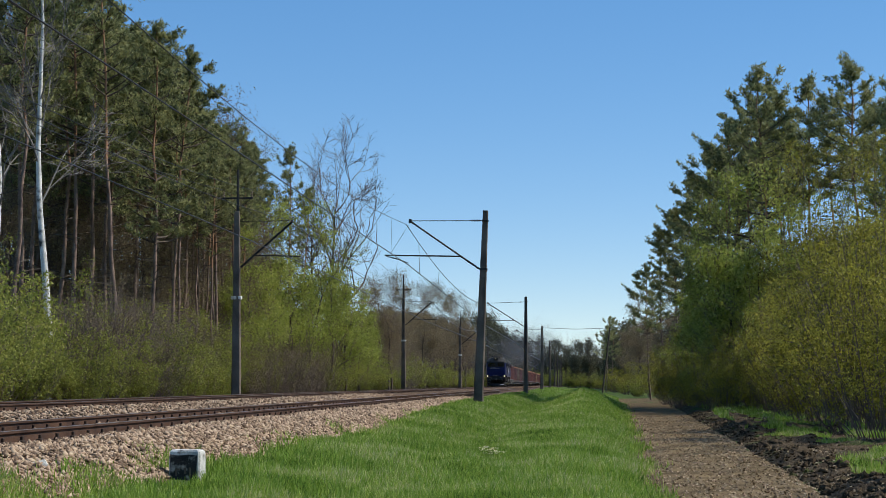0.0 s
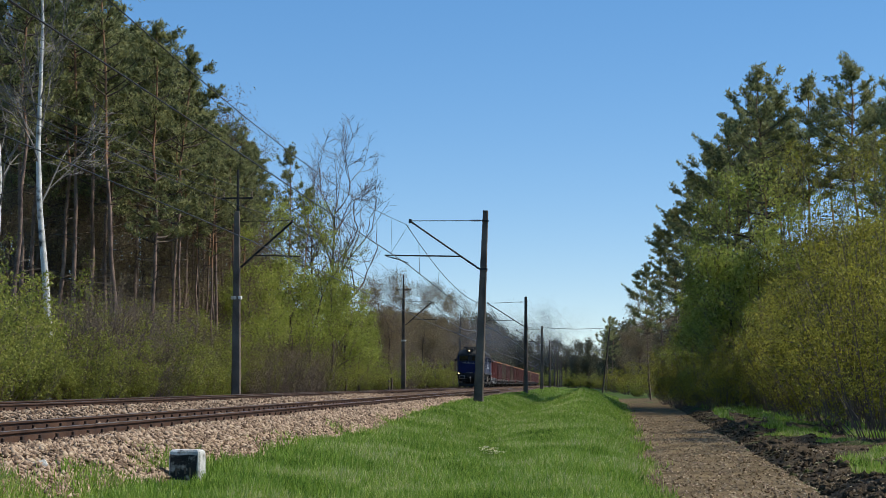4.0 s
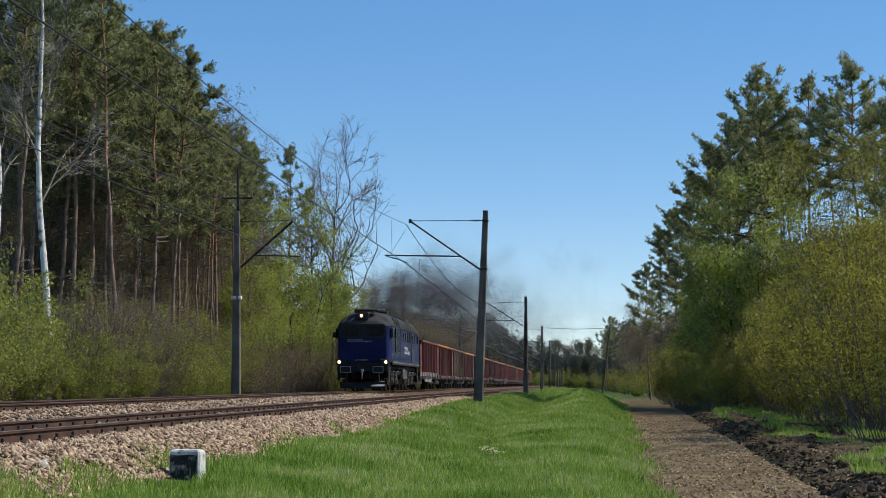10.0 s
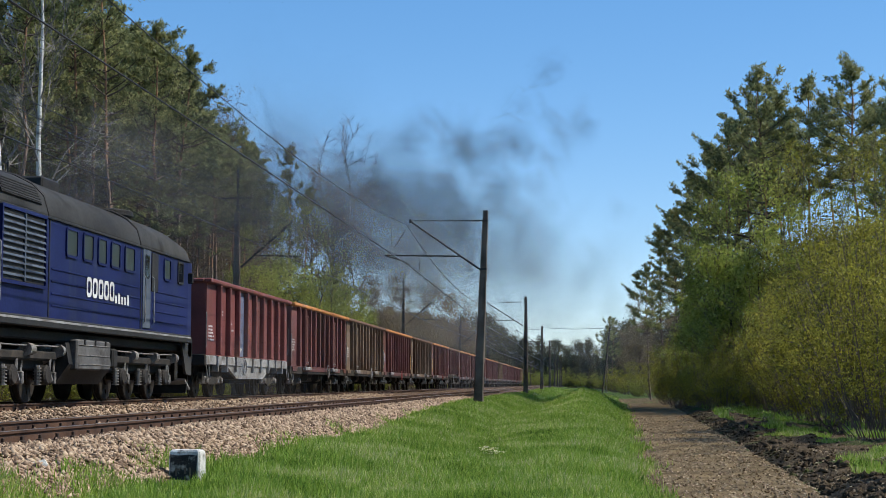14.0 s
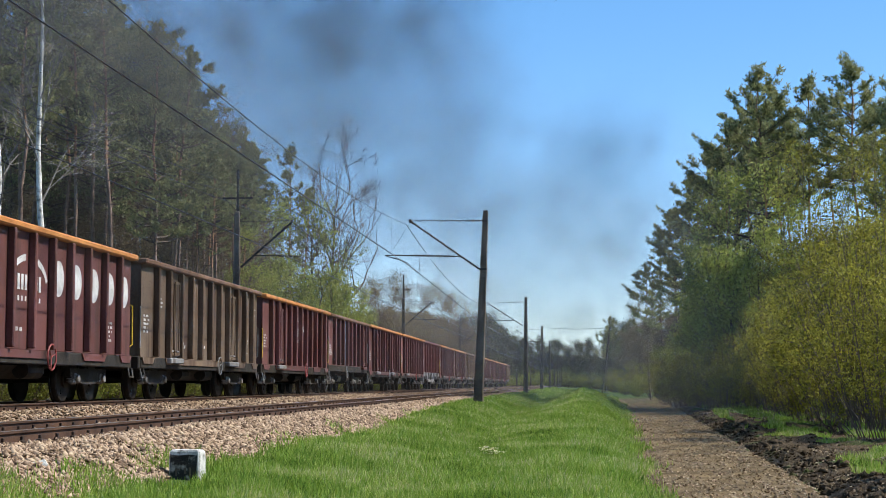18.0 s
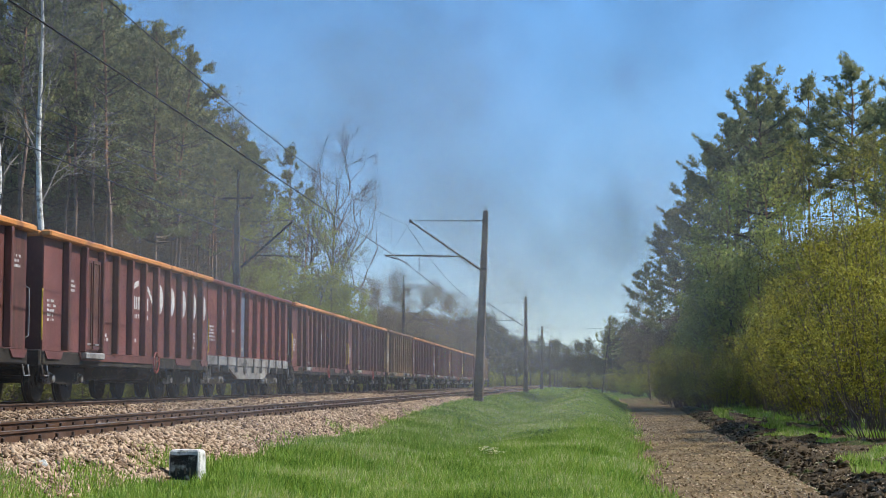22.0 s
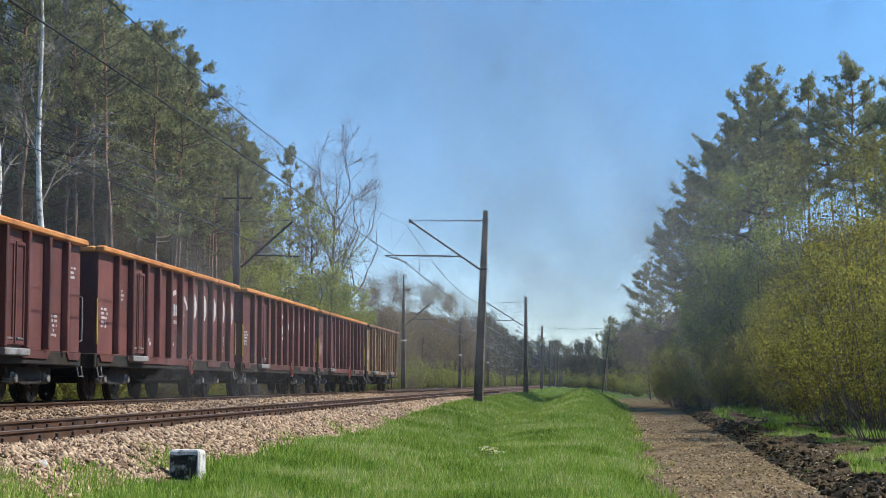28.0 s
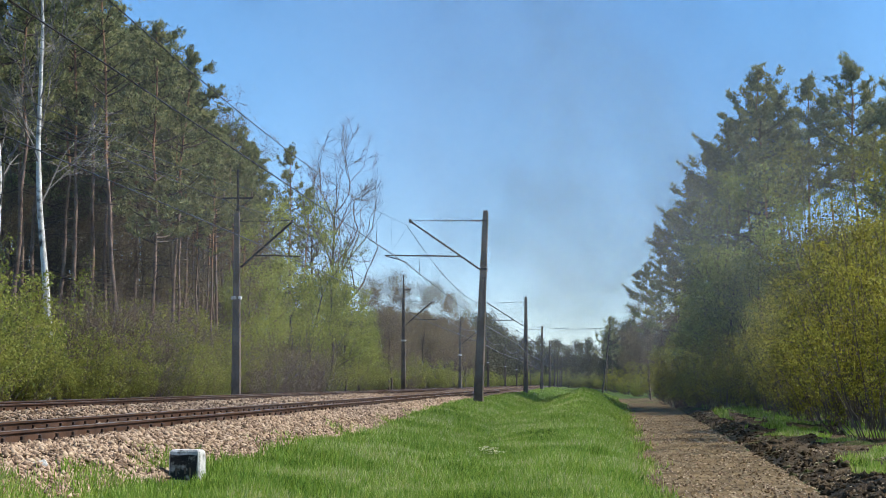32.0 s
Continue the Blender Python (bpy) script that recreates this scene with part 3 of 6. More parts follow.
for x in (-13.99, -12.85):
    tagged(part("feeder_wire", feeder(x, MAST_BASE + 8.56, 1.1), M_WIRE), "thin dark feeder wire strung along the mast crossarms", "power line")

pole = thing("leaning_pole", pose(3.35, SPAN * 3, 0.3, 0, 7.0, 0), "leaning old wooden line pole beside the thicket", "utility pole")
part("shaft", Shape().tube([(0, 0, -0.6), (0, 0, 4), (0, 0, 7.9)], [0.12, 0.10, 0.08], 9), M_BARK_BROWN, pole)
part("cap", Shape().disc((0, 0, 7.93), "z", 0.12, 0.06, 9, 0.015), M_STEEL_DARK, pole)
tagged(part("span_wire", Shape().tube([(NEAR_MAST_X, SPAN * 3, 8.15), (0.3, SPAN * 3, 7.98), (4.28, SPAN * 3, 8.1)], 0.025, 4), M_WIRE), "dark wire spanning from mast to leaning pole", "power line")

# ---- distance stone by the ballast ----
stone = thing("marker_stone", pose(-4.33, 18.0, ground_z(-4.33, 18.0) - 0.05, 0, 0, -8), "squat distance stone with flaking black face and white sides", "marker stone")
s = Shape()
prof = [(-0.17, -0.10), (0.165, -0.10), (0.185, -0.08), (0.185, 0.08), (0.165, 0.10), (-0.165, 0.10), (-0.185, 0.08), (-0.185, -0.08)]
s.loft([[(x * k, y * k, z) for x, y in prof] for z, k in ((-0.25, 1.02), (0.30, 1.0), (0.365, 0.97), (0.385, 0.86))])
part("block", s, M_WHITE_STONE, stone)
s = Shape()
s.add([(-0.165, -0.104, 0.02), (0.155, -0.104, 0.02), (0.150, -0.104, 0.18), (0.157, -0.104, 0.325), (0.06, -0.104, 0.335), (-0.05, -0.104, 0.325), (-0.162, -0.104, 0.335), (-0.168, -0.104, 0.2)], [tuple(range(8))])
part("painted_face", s, M_BLACK_PAINT, stone, "flaking black painted panel")
s = Shape()
for x0, z0, w, h in ((-0.10, 0.16, 0.05, 0.02), (-0.10, 0.10, 0.02, 0.08), (0.0, 0.12, 0.03, 0.07), (0.06, 0.10, 0.025, 0.09)):
    s.box(x0, x0 + w, -0.108, -0.1045, z0, z0 + h)
part("faded_mark", s, M_CONCRETE_DARK, stone, "faded pale unreadable marks")

# a loose pale cable by the rail and one bleached stone in the ballast
loop = [(-5.60 + 0.14 * math.sin(a), 18.3 + 0.3 * a, 0.865 + 0.05 * math.sin(a) ** 2) for a in [math.pi * i / 14 for i in range(15)]]
tagged(part("loose_cable", Shape().tube(loop, 0.007, 6), plain("faded_cable", (0.34, 0.26, 0.19), 0.8)), "loose faded cable lying on the ballast shoulder", "cable")
white = Shape()
white.loft([[(-0.12, -0.07, 0), (0.10, -0.08, 0), (0.13, 0.05, 0), (-0.09, 0.08, 0)], [(-0.10, -0.05, 0.06), (0.07, -0.06, 0.075), (0.09, 0.04, 0.07), (-0.07, 0.06, 0.05)]])
ws_ = tagged(part("pale_stone", white, M_WHITE_STONE), "bleached white stone among tan ballast", "stone")
ws_.matrix_basis = pose(-5.05, 15.0, 0.71, 0, -8, 30)

# pale flower clump and small shoulder things
fl = thing("flower_clump", pose(-1.35, 27.0, ground_z(-1.35, 27.0)), "small clump of pale cream flowers in the grass", "flowers")
rng = np.random.default_rng(5)
s, st = Shape(), Shape()
for i in range(26):
    x, y = rng.normal(0, 0.11), rng.normal(0, 0.10)
    h = rng.uniform(0.10, 0.22)
    st.tube([(x * 0.6, y * 0.6, 0), (x, y, h)], 0.004, 3)
    for j in range(5):
        a = math.tau * j / 5 + i
        s.add([(x, y, h), (x + 0.03 * math.cos(a - 0.5), y + 0.03 * math.sin(a - 0.5), h + 0.012), (x + 0.04 * math.cos(a), y + 0.04 * math.sin(a), h + 0.02), (x + 0.03 * math.cos(a + 0.5), y + 0.03 * math.sin(a + 0.5), h + 0.012)], [(0, 1, 2, 3)])
part("blossom", s, plain("cream_petals", (0.75, 0.70, 0.42), 0.7), fl, "cream petals")
tagged(part("stalk", st, M_GRASS, fl), kind="stuff")

# ---- trees and thicket ----


def leaf_cloud(centres, spread, count, length, width, seed, droop=0.0, up=0.0):
    """Slim leaf blades scattered round each centre, as triangles."""
    rng = np.random.default_rng(seed)
    c = np.repeat(np.asarray(centres, float), count, 0)
    n = len(c)
    sp = np.asarray(spread, float)
    p = c + rng.standard_normal((n, 3)) * (sp if sp.ndim else np.array([sp, sp, sp * 0.75]))
    d = rng.standard_normal((n, 3))
    d[:, 2] += up - droop
    d /= np.linalg.norm(d, axis=1, keepdims=True)
    e = np.cross(d, rng.standard_normal((n, 3)))
    e /= np.linalg.norm(e, axis=1, keepdims=True) + 1e-9
    L = (length * (0.6 + 0.8 * rng.random(n)))[:, None]
    W = (width * (0.6 + 0.8 * rng.random(n)))[:, None]
    return np.stack([p - e * W * 0.5, p + d * L * 0.5 + e * W * 0.5, p + d * L], 1).reshape(-1, 3)


def crooked(rng, a, b, wob, k=4):
    a, b = Vector(a), Vector(b)
    pts = []
    for i in range(k + 1):
        t = i / k
        q = a.lerp(b, t)
        if 0 < i < k:
            q += Vector(rng.normal(0, wob, 3))
        pts.append(q)
    return pts


def pine(seed, height, bare, radius, lean=0.0, dense=1.0, gap=0.16):
    """Scots pine: long bare trunk, orange bark above, up-swept boughs that carry bunches of needles."""
    rng = np.random.default_rng(seed)
    tree = thing("pine_tree", pose(0, 0, 0), "tall Scots pine with bare trunk and dark green crown", "pine tree", "pine forest")
    r0 = height * 0.0066
    top = Vector((lean * height, rng.normal(0, 0.2), height))
    pts = [Vector((0, 0, -0.4))]
    for i in range(1, 10):
        t = i / 9
        pts.append(Vector((top.x * t * t + rng.normal(0, 0.07), top.y * t + rng.normal(0, 0.07), height * t)))
    part("trunk", Shape().tube(pts[:6], [r0 * 1.25] + [r0 * (1 - 0.085 * i) for i in range(1, 6)], 8, False), M_BARK_PINE, tree, smooth=True)
    part("upper_trunk", Shape().tube(pts[5:], [r0 * (1 - 0.085 * i) for i in range(5, 9)] + [0.02], 7, False), M_BARK_RED, tree, "orange flaking upper bark", smooth=True)

    def at(z):
        for a, b in zip(pts, pts[1:]):
            if a.z <= z <= b.z:
                return a.lerp(b, (z - a.z) / (b.z - a.z))
        return pts[-1]

    limbs, centres, ways = Shape(), [], []
    z, turn = height * bare, rng.uniform(0, 6)
    while z < height * 0.985:
        u = (z - height * bare) / (height * (1 - bare))
        for _ in range(rng.integers(3, 5)):
            turn += 2.4 + rng.uniform(-0.5, 0.5)
            if rng.random() < gap:
                continue
            reach = radius * (0.5 + 0.5 * math.sin(math.pi * min(1, 0.2 + 0.8 * u))) * (1 - 0.72 * u ** 2.4) * rng.uniform(0.55, 1.2)
            base = at(z + rng.uniform(-0.2, 0.2))
            out = Vector((math.cos(turn), math.sin(turn), 0))
            side = Vector((-math.sin(turn), math.cos(turn), 0))
            rise = rng.uniform(-0.05, 0.25) + 0.45 * u
            lp = [base + out * (reach * t) + Vector((0, 0, reach * (rise * t + 0.30 * t * t))) + side * (rng.normal(0, 0.05) * reach * (t > 0)) for t in (0, 0.35, 0.7, 1.0)]
            limbs.tube(lp, [0.05 * (1.2 - u), 0.036 * (1.15 - u), 0.02, 0.01], 4, False)
            for _ in range(int((2 + reach * 3.4) * dense)):
                t = rng.uniform(0.3, 1.0)
                q = lp[int(t * 2.99)].lerp(lp[int(t * 2.99) + 1], t * 2.99 % 1)
                way = (out * rng.uniform(0.2, 1.0) + side * rng.uniform(-1.0, 1.0) + Vector((0, 0, rng.uniform(0.15, 0.9)))).normalized()
                e = q + way * rng.uniform(0.25, 0.75) * (0.6 + 0.22 * reach)
                limbs.tube([q, e], [0.012, 0.006], 3, False)
                for f in (0.45, 0.75, 1.0):
                    centres.append(tuple(q.lerp(e, f)))
                    ways.append(tuple(way))
        z += height * (1 - bare) / 13 * rng.uniform(0.6, 1.3)
    for _ in range(16):
        way = Vector((rng.normal(0, 0.8), rng.normal(0, 0.8), rng.uniform(0.4, 1.2))).normalized()
        q = at(height * rng.uniform(0.93, 1.0))
        e = q + way * rng.uniform(0.25, 0.6)
        limbs.tube([q, e], [0.012, 0.006], 3, False)
        for f in (0.2, 0.6, 1.0):
            centres.append(tuple(q.lerp(e, f)))
            ways.append(tuple(way))
    for _ in range(13):
        zz = height * rng.uniform(0.25, bare)
        a = rng.uniform(0, math.tau)
        b = at(zz)
        limbs.tube([b, b + Vector((math.cos(a), math.sin(a), rng.uniform(-0.3, 0.3))) * rng.uniform(0.4, 1.8)], [0.03, 0.006], 3, False)
    tagged(part("branchwork", limbs, M_BARK_BROWN, tree), kind="stuff")
    # needles stand out all round from each shoot, leaning towards its tip
    k = 13
    c, w = np.repeat(np.array(centres), k, 0), np.repeat(np.array(ways), k, 0)
    n = len(c)
    d = rng.standard_normal((n, 3)) + w * 0.9 + np.array((0, 0, 0.35))
    d /= np.linalg.norm(d, axis=1, keepdims=True)
    e = np.cross(d, rng.standard_normal((n, 3)))
    e /= np.linalg.norm(e, axis=1, keepdims=True) + 1e-9
    p = c + rng.standard_normal((n, 3)) * np.array((0.085, 0.085, 0.06))
    L, W = rng.uniform(0.12, 0.26, (n, 1)), rng.uniform(0.024, 0.05, (n, 1))
    me = tri_mesh("needles", np.stack([p - e * W, p + e * W, p + d * L], 1).reshape(-1, 3), 3)
    part("crown", me, M_NEEDLE, tree, "open crown of dark green needles")
    return tree


def birch(seed, height):
    """A tall birch: white stem, long steep side branches, hanging hair-thin twigs."""
    rng = np.random.default_rng(seed)
    tree = thing("birch_tree", pose(0, 0, 0), "white-barked birch, still almost leafless", "birch tree", "birches")
    r = height * 0.0074
    pts = [Vector((0.17 * math.sin(i * 1.3), 0.1 * math.cos(i * 1.7), height * i / 8 - (0.4 if i == 0 else 0))) for i in range(9)]
    part("trunk", Shape().tube(pts, [r * (1.15 - 0.125 * i) for i in range(9)], 9, False), M_BARK_BIRCH, tree, smooth=True)
    limbs, tips = Shape(), []
    for i in range(15):
        u = 0.38 + 0.58 * i / 14
        b = pts[int(u * 8)].lerp(pts[int(u * 8) + 1], u * 8 % 1)
        a = 2.4 * i + rng.uniform(-0.4, 0.4)
        out = rng.uniform(0.3, 0.65)
        branching(rng, limbs, b, (math.cos(a) * out, math.sin(a) * out, 0.9), height * (0.145 - 0.085 * u) * rng.uniform(0.8, 1.25), r * (0.42 - 0.32 * u), 4, tips, 0.42, 0.12, 0.6)
    tagged(part("branchwork", limbs, M_BIRCH_TWIG, tree), kind="stuff")
    me = tri_mesh("leaves", leaf_cloud([tuple(p) for p, dp in tips if dp == 0], 0.2, 1, 0.07, 0.045, seed + 3), 3)
    part("crown", me, M_LEAF_OLIVE, tree, "first small leaves")
    return tree


def branching(rng, s, base, d, length, radius, depth, tips, spread=0.55, rise=0.25, thin=0.62):
    k = 3
    radius = max(radius, 0.013)
    pts = [Vector(base)]
    d = Vector(d).normalized()
    for i in range(k):
        d = (d + Vector(rng.normal(0, 0.13, 3)) + Vector((0, 0, rise * 0.12))).normalized()
        pts.append(pts[-1] + d * length / k)
    s.tube(pts, [radius * (1 - 0.38 * i / k) for i in range(k + 1)], 6 if depth > 3 else (4 if depth > 1 else 3), False)
    tips.append((pts[-1], depth))
    tips.append((pts[1], depth))
    if depth == 0:
        return
    for j in range(rng.integers(2, 4) if depth > 2 else (3 if depth > 1 else 4)):
        a = rng.uniform(0, math.tau)
        u = d.cross(Vector((math.cos(a), math.sin(a), 0.3))).normalized()
        nd = (d + u * rng.uniform(0.5, 1.2) * spread * 1.6 + Vector((0, 0, rise))).normalized()
        start = pts[-1] if j == 0 else pts[rng.integers(1, k + 1)]
        branching(rng, s, start, nd, length * rng.uniform(0.58, 0.85), radius * thin * rng.uniform(0.75, 1.0), depth - 1, tips, spread, rise, thin)


def broadleaf(name, seed, height, depth, leaf, per_tip, bark, label, category, group, spread=0.5, rise=0.3, leaf_len=0.10, leaf_wid=0.06, cloud=0.28, stems=1, first_len=0.3, limb=0.19, girth=0.011, fork=3, thick=0.34, thin=0.62):
    """A spring tree: trunk, branches and a loose veil of small leaves or buds."""
    rng = np.random.default_rng(seed)
    tree = thing(name, pose(0, 0, 0), label, category, group)
    trunk, limbs, tips = Shape(), Shape(), []
    for sidx in range(stems):
        a = math.tau * sidx / max(1, stems) + rng.uniform(0, 1)
        out = 0.0 if stems == 1 else rng.uniform(0.12, 0.38)
        d = Vector((math.cos(a) * out, math.sin(a) * out, 1))
        L = height * first_len * rng.uniform(0.85, 1.15)
        base = Vector((math.cos(a) * 0.15 * (stems > 1), math.sin(a) * 0.15 * (stems > 1), -0.2))
        p1 = base + d * L
        pm = base.lerp(p1, 0.5) + Vector(rng.normal(0, 0.05, 3))
        r = height * girth / max(1, stems ** 0.5)
        trunk.tube([base, pm, p1], [r * 1.15, r * 0.95, r * 0.85], 7, False)
        q, dd = p1, d
        for tier in range(4):
            for _ in range(fork):
                b = rng.uniform(0, math.tau)
                branching(rng, limbs, q, (math.cos(b) * spread * 1.4, math.sin(b) * spread * 1.4, 0.75), height * limb * (1 - 0.15 * tier), r * thick * (1 - 0.16 * tier), depth - 1, tips, spread, rise, thin)
            nq = q + (dd + Vector(rng.normal(0, 0.12, 3))).normalized() * height * (1 - first_len) * 0.20
            trunk.tube([q, nq], [r * (0.85 - 0.17 * tier), r * (0.68 - 0.17 * tier)], 6, False)
            q = nq
        branching(rng, limbs, q, dd, height * 0.2, r * 0.2, depth - 1, tips, spread, rise)
    part("trunk", trunk, bark, tree, smooth=True)
    tagged(part("branchwork", limbs, M_TWIG if bark is not M_BARK_BIRCH else M_BIRCH_TWIG, tree), kind="stuff")
    cs = [tuple(p) for p, dp in tips if dp <= 1 and (leaf is M_BUD or leaf is M_FAR or noise.noise(p * 0.75 + Vector((seed, 0, 0))) > -0.32)]
    if leaf and per_tip:
        me = tri_mesh("leaves", leaf_cloud(cs, cloud, per_tip, leaf_len, leaf_wid, seed + 3), 3)
        part("crown", me, leaf, tree)
    return tree


def thicket(name, seed, height, width, leaf, leaves, label, group, leaf_len=0.075, leaf_wid=0.05, stems=46, bark=None):
    """A roadside shrub: a sheaf of thin upright stems with small leaves along them."""
    rng = np.random.default_rng(seed)
    bush = thing(name, pose(0, 0, 0), label, "shrub", group)
    s, cs = Shape(), []
    for i in range(stems):
        a, rr = rng.uniform(0, math.tau), width * 0.5 * math.sqrt(rng.random())
        x, y = math.cos(a) * rr * 0.4, math.sin(a) * rr * 0.4
        h = height * rng.uniform(0.38, 1.0) * (1 - 0.35 * (rr / (width * 0.5)) ** 2)
        tip = Vector((math.cos(a) * rr * 1.15 + rng.normal(0, 0.15), math.sin(a) * rr * 1.15 + rng.normal(0, 0.15), h))
        pts = crooked(rng, (x, y, -0.1), tip, 0.09, 4)
        s.tube(pts, [0.016, 0.013, 0.010, 0.007, 0.003], 3, False)
        full = rng.random()
        for j in range(7):
            t = rng.uniform(0.1, 0.98) ** 0.85
            q = pts[int(t * 4)].lerp(pts[min(4, int(t * 4) + 1)], t * 4 % 1)
            e = q + Vector((rng.normal(0, 0.3), rng.normal(0, 0.3), rng.uniform(0.15, 0.6)))
            s.tube([q, e], [0.007, 0.002], 3, False)
            cs += [tuple(e), tuple(q.lerp(e, 0.5))] * (2 if full > 0.6 else 1 if full > 0.2 else 0)
    tagged(part("stemwork", s, bark or M_TWIG, bush), kind="stuff")
    if leaves:
        cs = [c for c in cs if noise.noise(Vector(c) * 1.1 + Vector((seed, 0, 0))) > -0.14]
        me = tri_mesh("leaves", leaf_cloud(cs, 0.13, leaves, leaf_len, leaf_wid, seed + 5), 3)
        tagged(part("foliage", me, leaf, bush), kind="stuff")
    return bush


def px_x(px, y):
    """Place across the line of a thing y metres up the line, by its bearing."""
    return (px - 1015.2) * y / 2860.0


def stand(ob, x, y, size=1.0, turn=None, tilt=0.0, used=set()):
    """Puts a tree on the ground: the first time itself, then copies."""
    turn = random.uniform(0, 360) if turn is None else turn
    m = pose(x, y, ground_z(x, y) - 0.03, 0, tilt, turn)
    if ob.name not in used:
        used.add(ob.name)
        ob.matrix_basis = m
    else:
        ob = copy_thing(ob, m)
    ob.scale = (size, size, size)
    return ob


def leafless(seed, height):
    """A large bare tree: short bole, steep limbs, a dome of fine twigs."""
    rng = np.random.default_rng(seed)
    tree = thing("bare_tree", pose(0, 0, 0), "large leafless deciduous tree with fine grey-brown twigs", "bare tree", "bare trees")
    r = height * 0.0095
    bole = [Vector((0, 0, -0.3)), Vector((0.05, 0, height * 0.15)), Vector((0.1, 0.05, height * 0.30)), Vector((0.0, 0.1, height * 0.5)), Vector((0.1, 0, height * 0.68))]
    part("trunk", Shape().tube(bole, [r * 1.2, r, r * 0.85, r * 0.5, r * 0.25], 8, False), M_BARK_BROWN, tree, smooth=True)
    limbs, tips = Shape(), []
    for i in range(11):
        a = 2.4 * i + rng.uniform(-0.3, 0.3)
        lean = rng.uniform(0.5, 1.25) * (1.15 - 0.05 * i)
        base = bole[2].lerp(bole[4], i / 10)
        branching(rng, limbs, base, (math.cos(a) * lean, math.sin(a) * lean, 1), height * (0.195 - 0.006 * i), r * (0.5 - 0.022 * i), 4, tips, 0.55, 0.12, 0.66)
    tagged(part("branchwork", limbs, M_TWIG, tree), kind="stuff")
    me = tri_mesh("buds", leaf_cloud([tuple(p) for p, dp in tips if dp == 0], 0.2, 1, 0.08, 0.05, seed + 3), 3)
    part("crown", me, M_BUD, tree, "sparse brown buds")
    return tree


PINES = [pine(101, 18, 0.56, 2.6, 0, 1.0, 0.22), pine(102, 18, 0.64, 2.0, 0, 1.0, 0.25), pine(103, 18, 0.50, 2.9, 0.02, 1.0, 0.25), pine(104, 18, 0.68, 1.7, -0.02, 0.8, 0.3), pine(105, 18, 0.42, 3.1, 0, 1.0, 0.2), pine(106, 18, 0.60, 1.5, 0.01, 0.6, 0.4)]
BIRCH = birch(201, 19)
BARE = leafless(218, 20)
BUDDING = [broadleaf("budding_tree", 220 + i, 15, 3, M_BUD, 46, M_BARK_BROWN, "brown budding deciduous tree at the forest edge", "deciduous tree", "budding trees", 0.45, 0.4, 0.12, 0.08, 0.46, 1, 0.22) for i in range(3)]
FARWOOD = [broadleaf("far_tree", 225 + i, 15, 2, M_FAR, 60, M_BARK_BROWN, "hazy brown-green tree far up the line", "deciduous tree", "far trees", 0.45, 0.4, 0.45, 0.34, 0.8, 1, 0.06) for i in range(3)]
GREEN = [broadleaf("young_green_tree", 230 + i, 10, 3, M_LEAF_SPRING, 28, M_BARK_BROWN, "young tree in fresh light-green spring leaf", "deciduous tree", "green young trees", 0.42, 0.35, 0.13, 0.095, 0.32, 1, 0.14) for i in range(3)]
GOLDEN = [broadleaf("budding_tree", 234 + i, 12, 3, M_LEAF_YELLOW, 24, M_BARK_BROWN, "slender tree veiled in small yellow-green leaves", "deciduous tree", "budding trees", 0.42, 0.4, 0.11, 0.08, 0.42, 1, 0.2) for i in range(2)]
OLIVE = [thicket("roadside_shrub", 240 + i, 4.2, 4.2, M_LEAF_OLIVE, 18, "dense olive-green shrub with fine stems", "shrubs along the line", 0.10, 0.075, 44) for i in range(3)]
YELLOW = [thicket("roadside_shrub", 250 + i, 6.6, 4.6, M_LEAF_YELLOW, 24, "tall yellow-green budding shrub with thin stems", "shrubs along the track", 0.082, 0.06, 54) for i in range(3)]
BROWN = [thicket("leafless_shrub", 260 + i, 4.5, 4.0, M_BUD, 3, "leafless grey-brown twiggy shrub", "leafless shrubs", 0.07, 0.045, 90) for i in range(2)]


def west_roof(px):
    """Height of the wood's edge over the eye's level, by bearing, in the same unit as the bearing."""
    return float(np.interp(px, [-150, 150, 205, 250, 290, 320, 340, 352, 377, 404, 430, 451, 470, 500], [760, 710, 655, 650, 634, 610, 550, 495, 471, 471, 448, 444, 410, 380]))


# west side: the pine wood's edge; (bearing, distance, height, kind, lean)
for px, y, h, k, tilt in ((-40, 66, 19, 0, 0), (3, 62, 18.5, 1, 1), (20, 70, 19.5, 3, -1), (37, 72, 19, 2, 0), (88, 72, 18.5, 1, 1), (112, 70, 19, 0, 0), (143, 74, 19.5, 3, 1), (203, 68, 18.6, 5, -4.3), (176, 78, 19.2, 2, -1), (222, 80, 18.4, 0, 1),
                          (258, 72, 17.1, 4, 0.5), (296, 76, 16.8, 2, 1), (270, 84, 18.6, 0, -1), (318, 88, 17.6, 1, 0), (331, 92, 15.6, 3, 1), (352, 94, 15.4, 5, 0), (372, 96, 16.2, 1, 0), (392, 98, 16.3, 3, -1), (406, 100, 16.6, 5, 1), (428, 104, 16.4, 1, 0), (446, 108, 16.8, 3, 0),
                          (515, 112, 17.2, 5, -1.5), (528, 116, 14.8, 5, 2), (130, 84, 20, 4, 0), (60, 80, 20, 4, 0)):
    stand(PINES[k], px_x(px, y), y, h / 18, 0, tilt)
for i in range(96):
    px = random.uniform(-120, 440)
    y = random.uniform(84, 150)
    x = px_x(px, y)
    h = min(20.5, min(west_roof(px), west_roof(px + 35)) / 2860 * y + 0.3)
    if x < -22:
        stand(PINES[(0, 1, 3, 5, 1, 3)[i % 6]], x, y, h / 18)
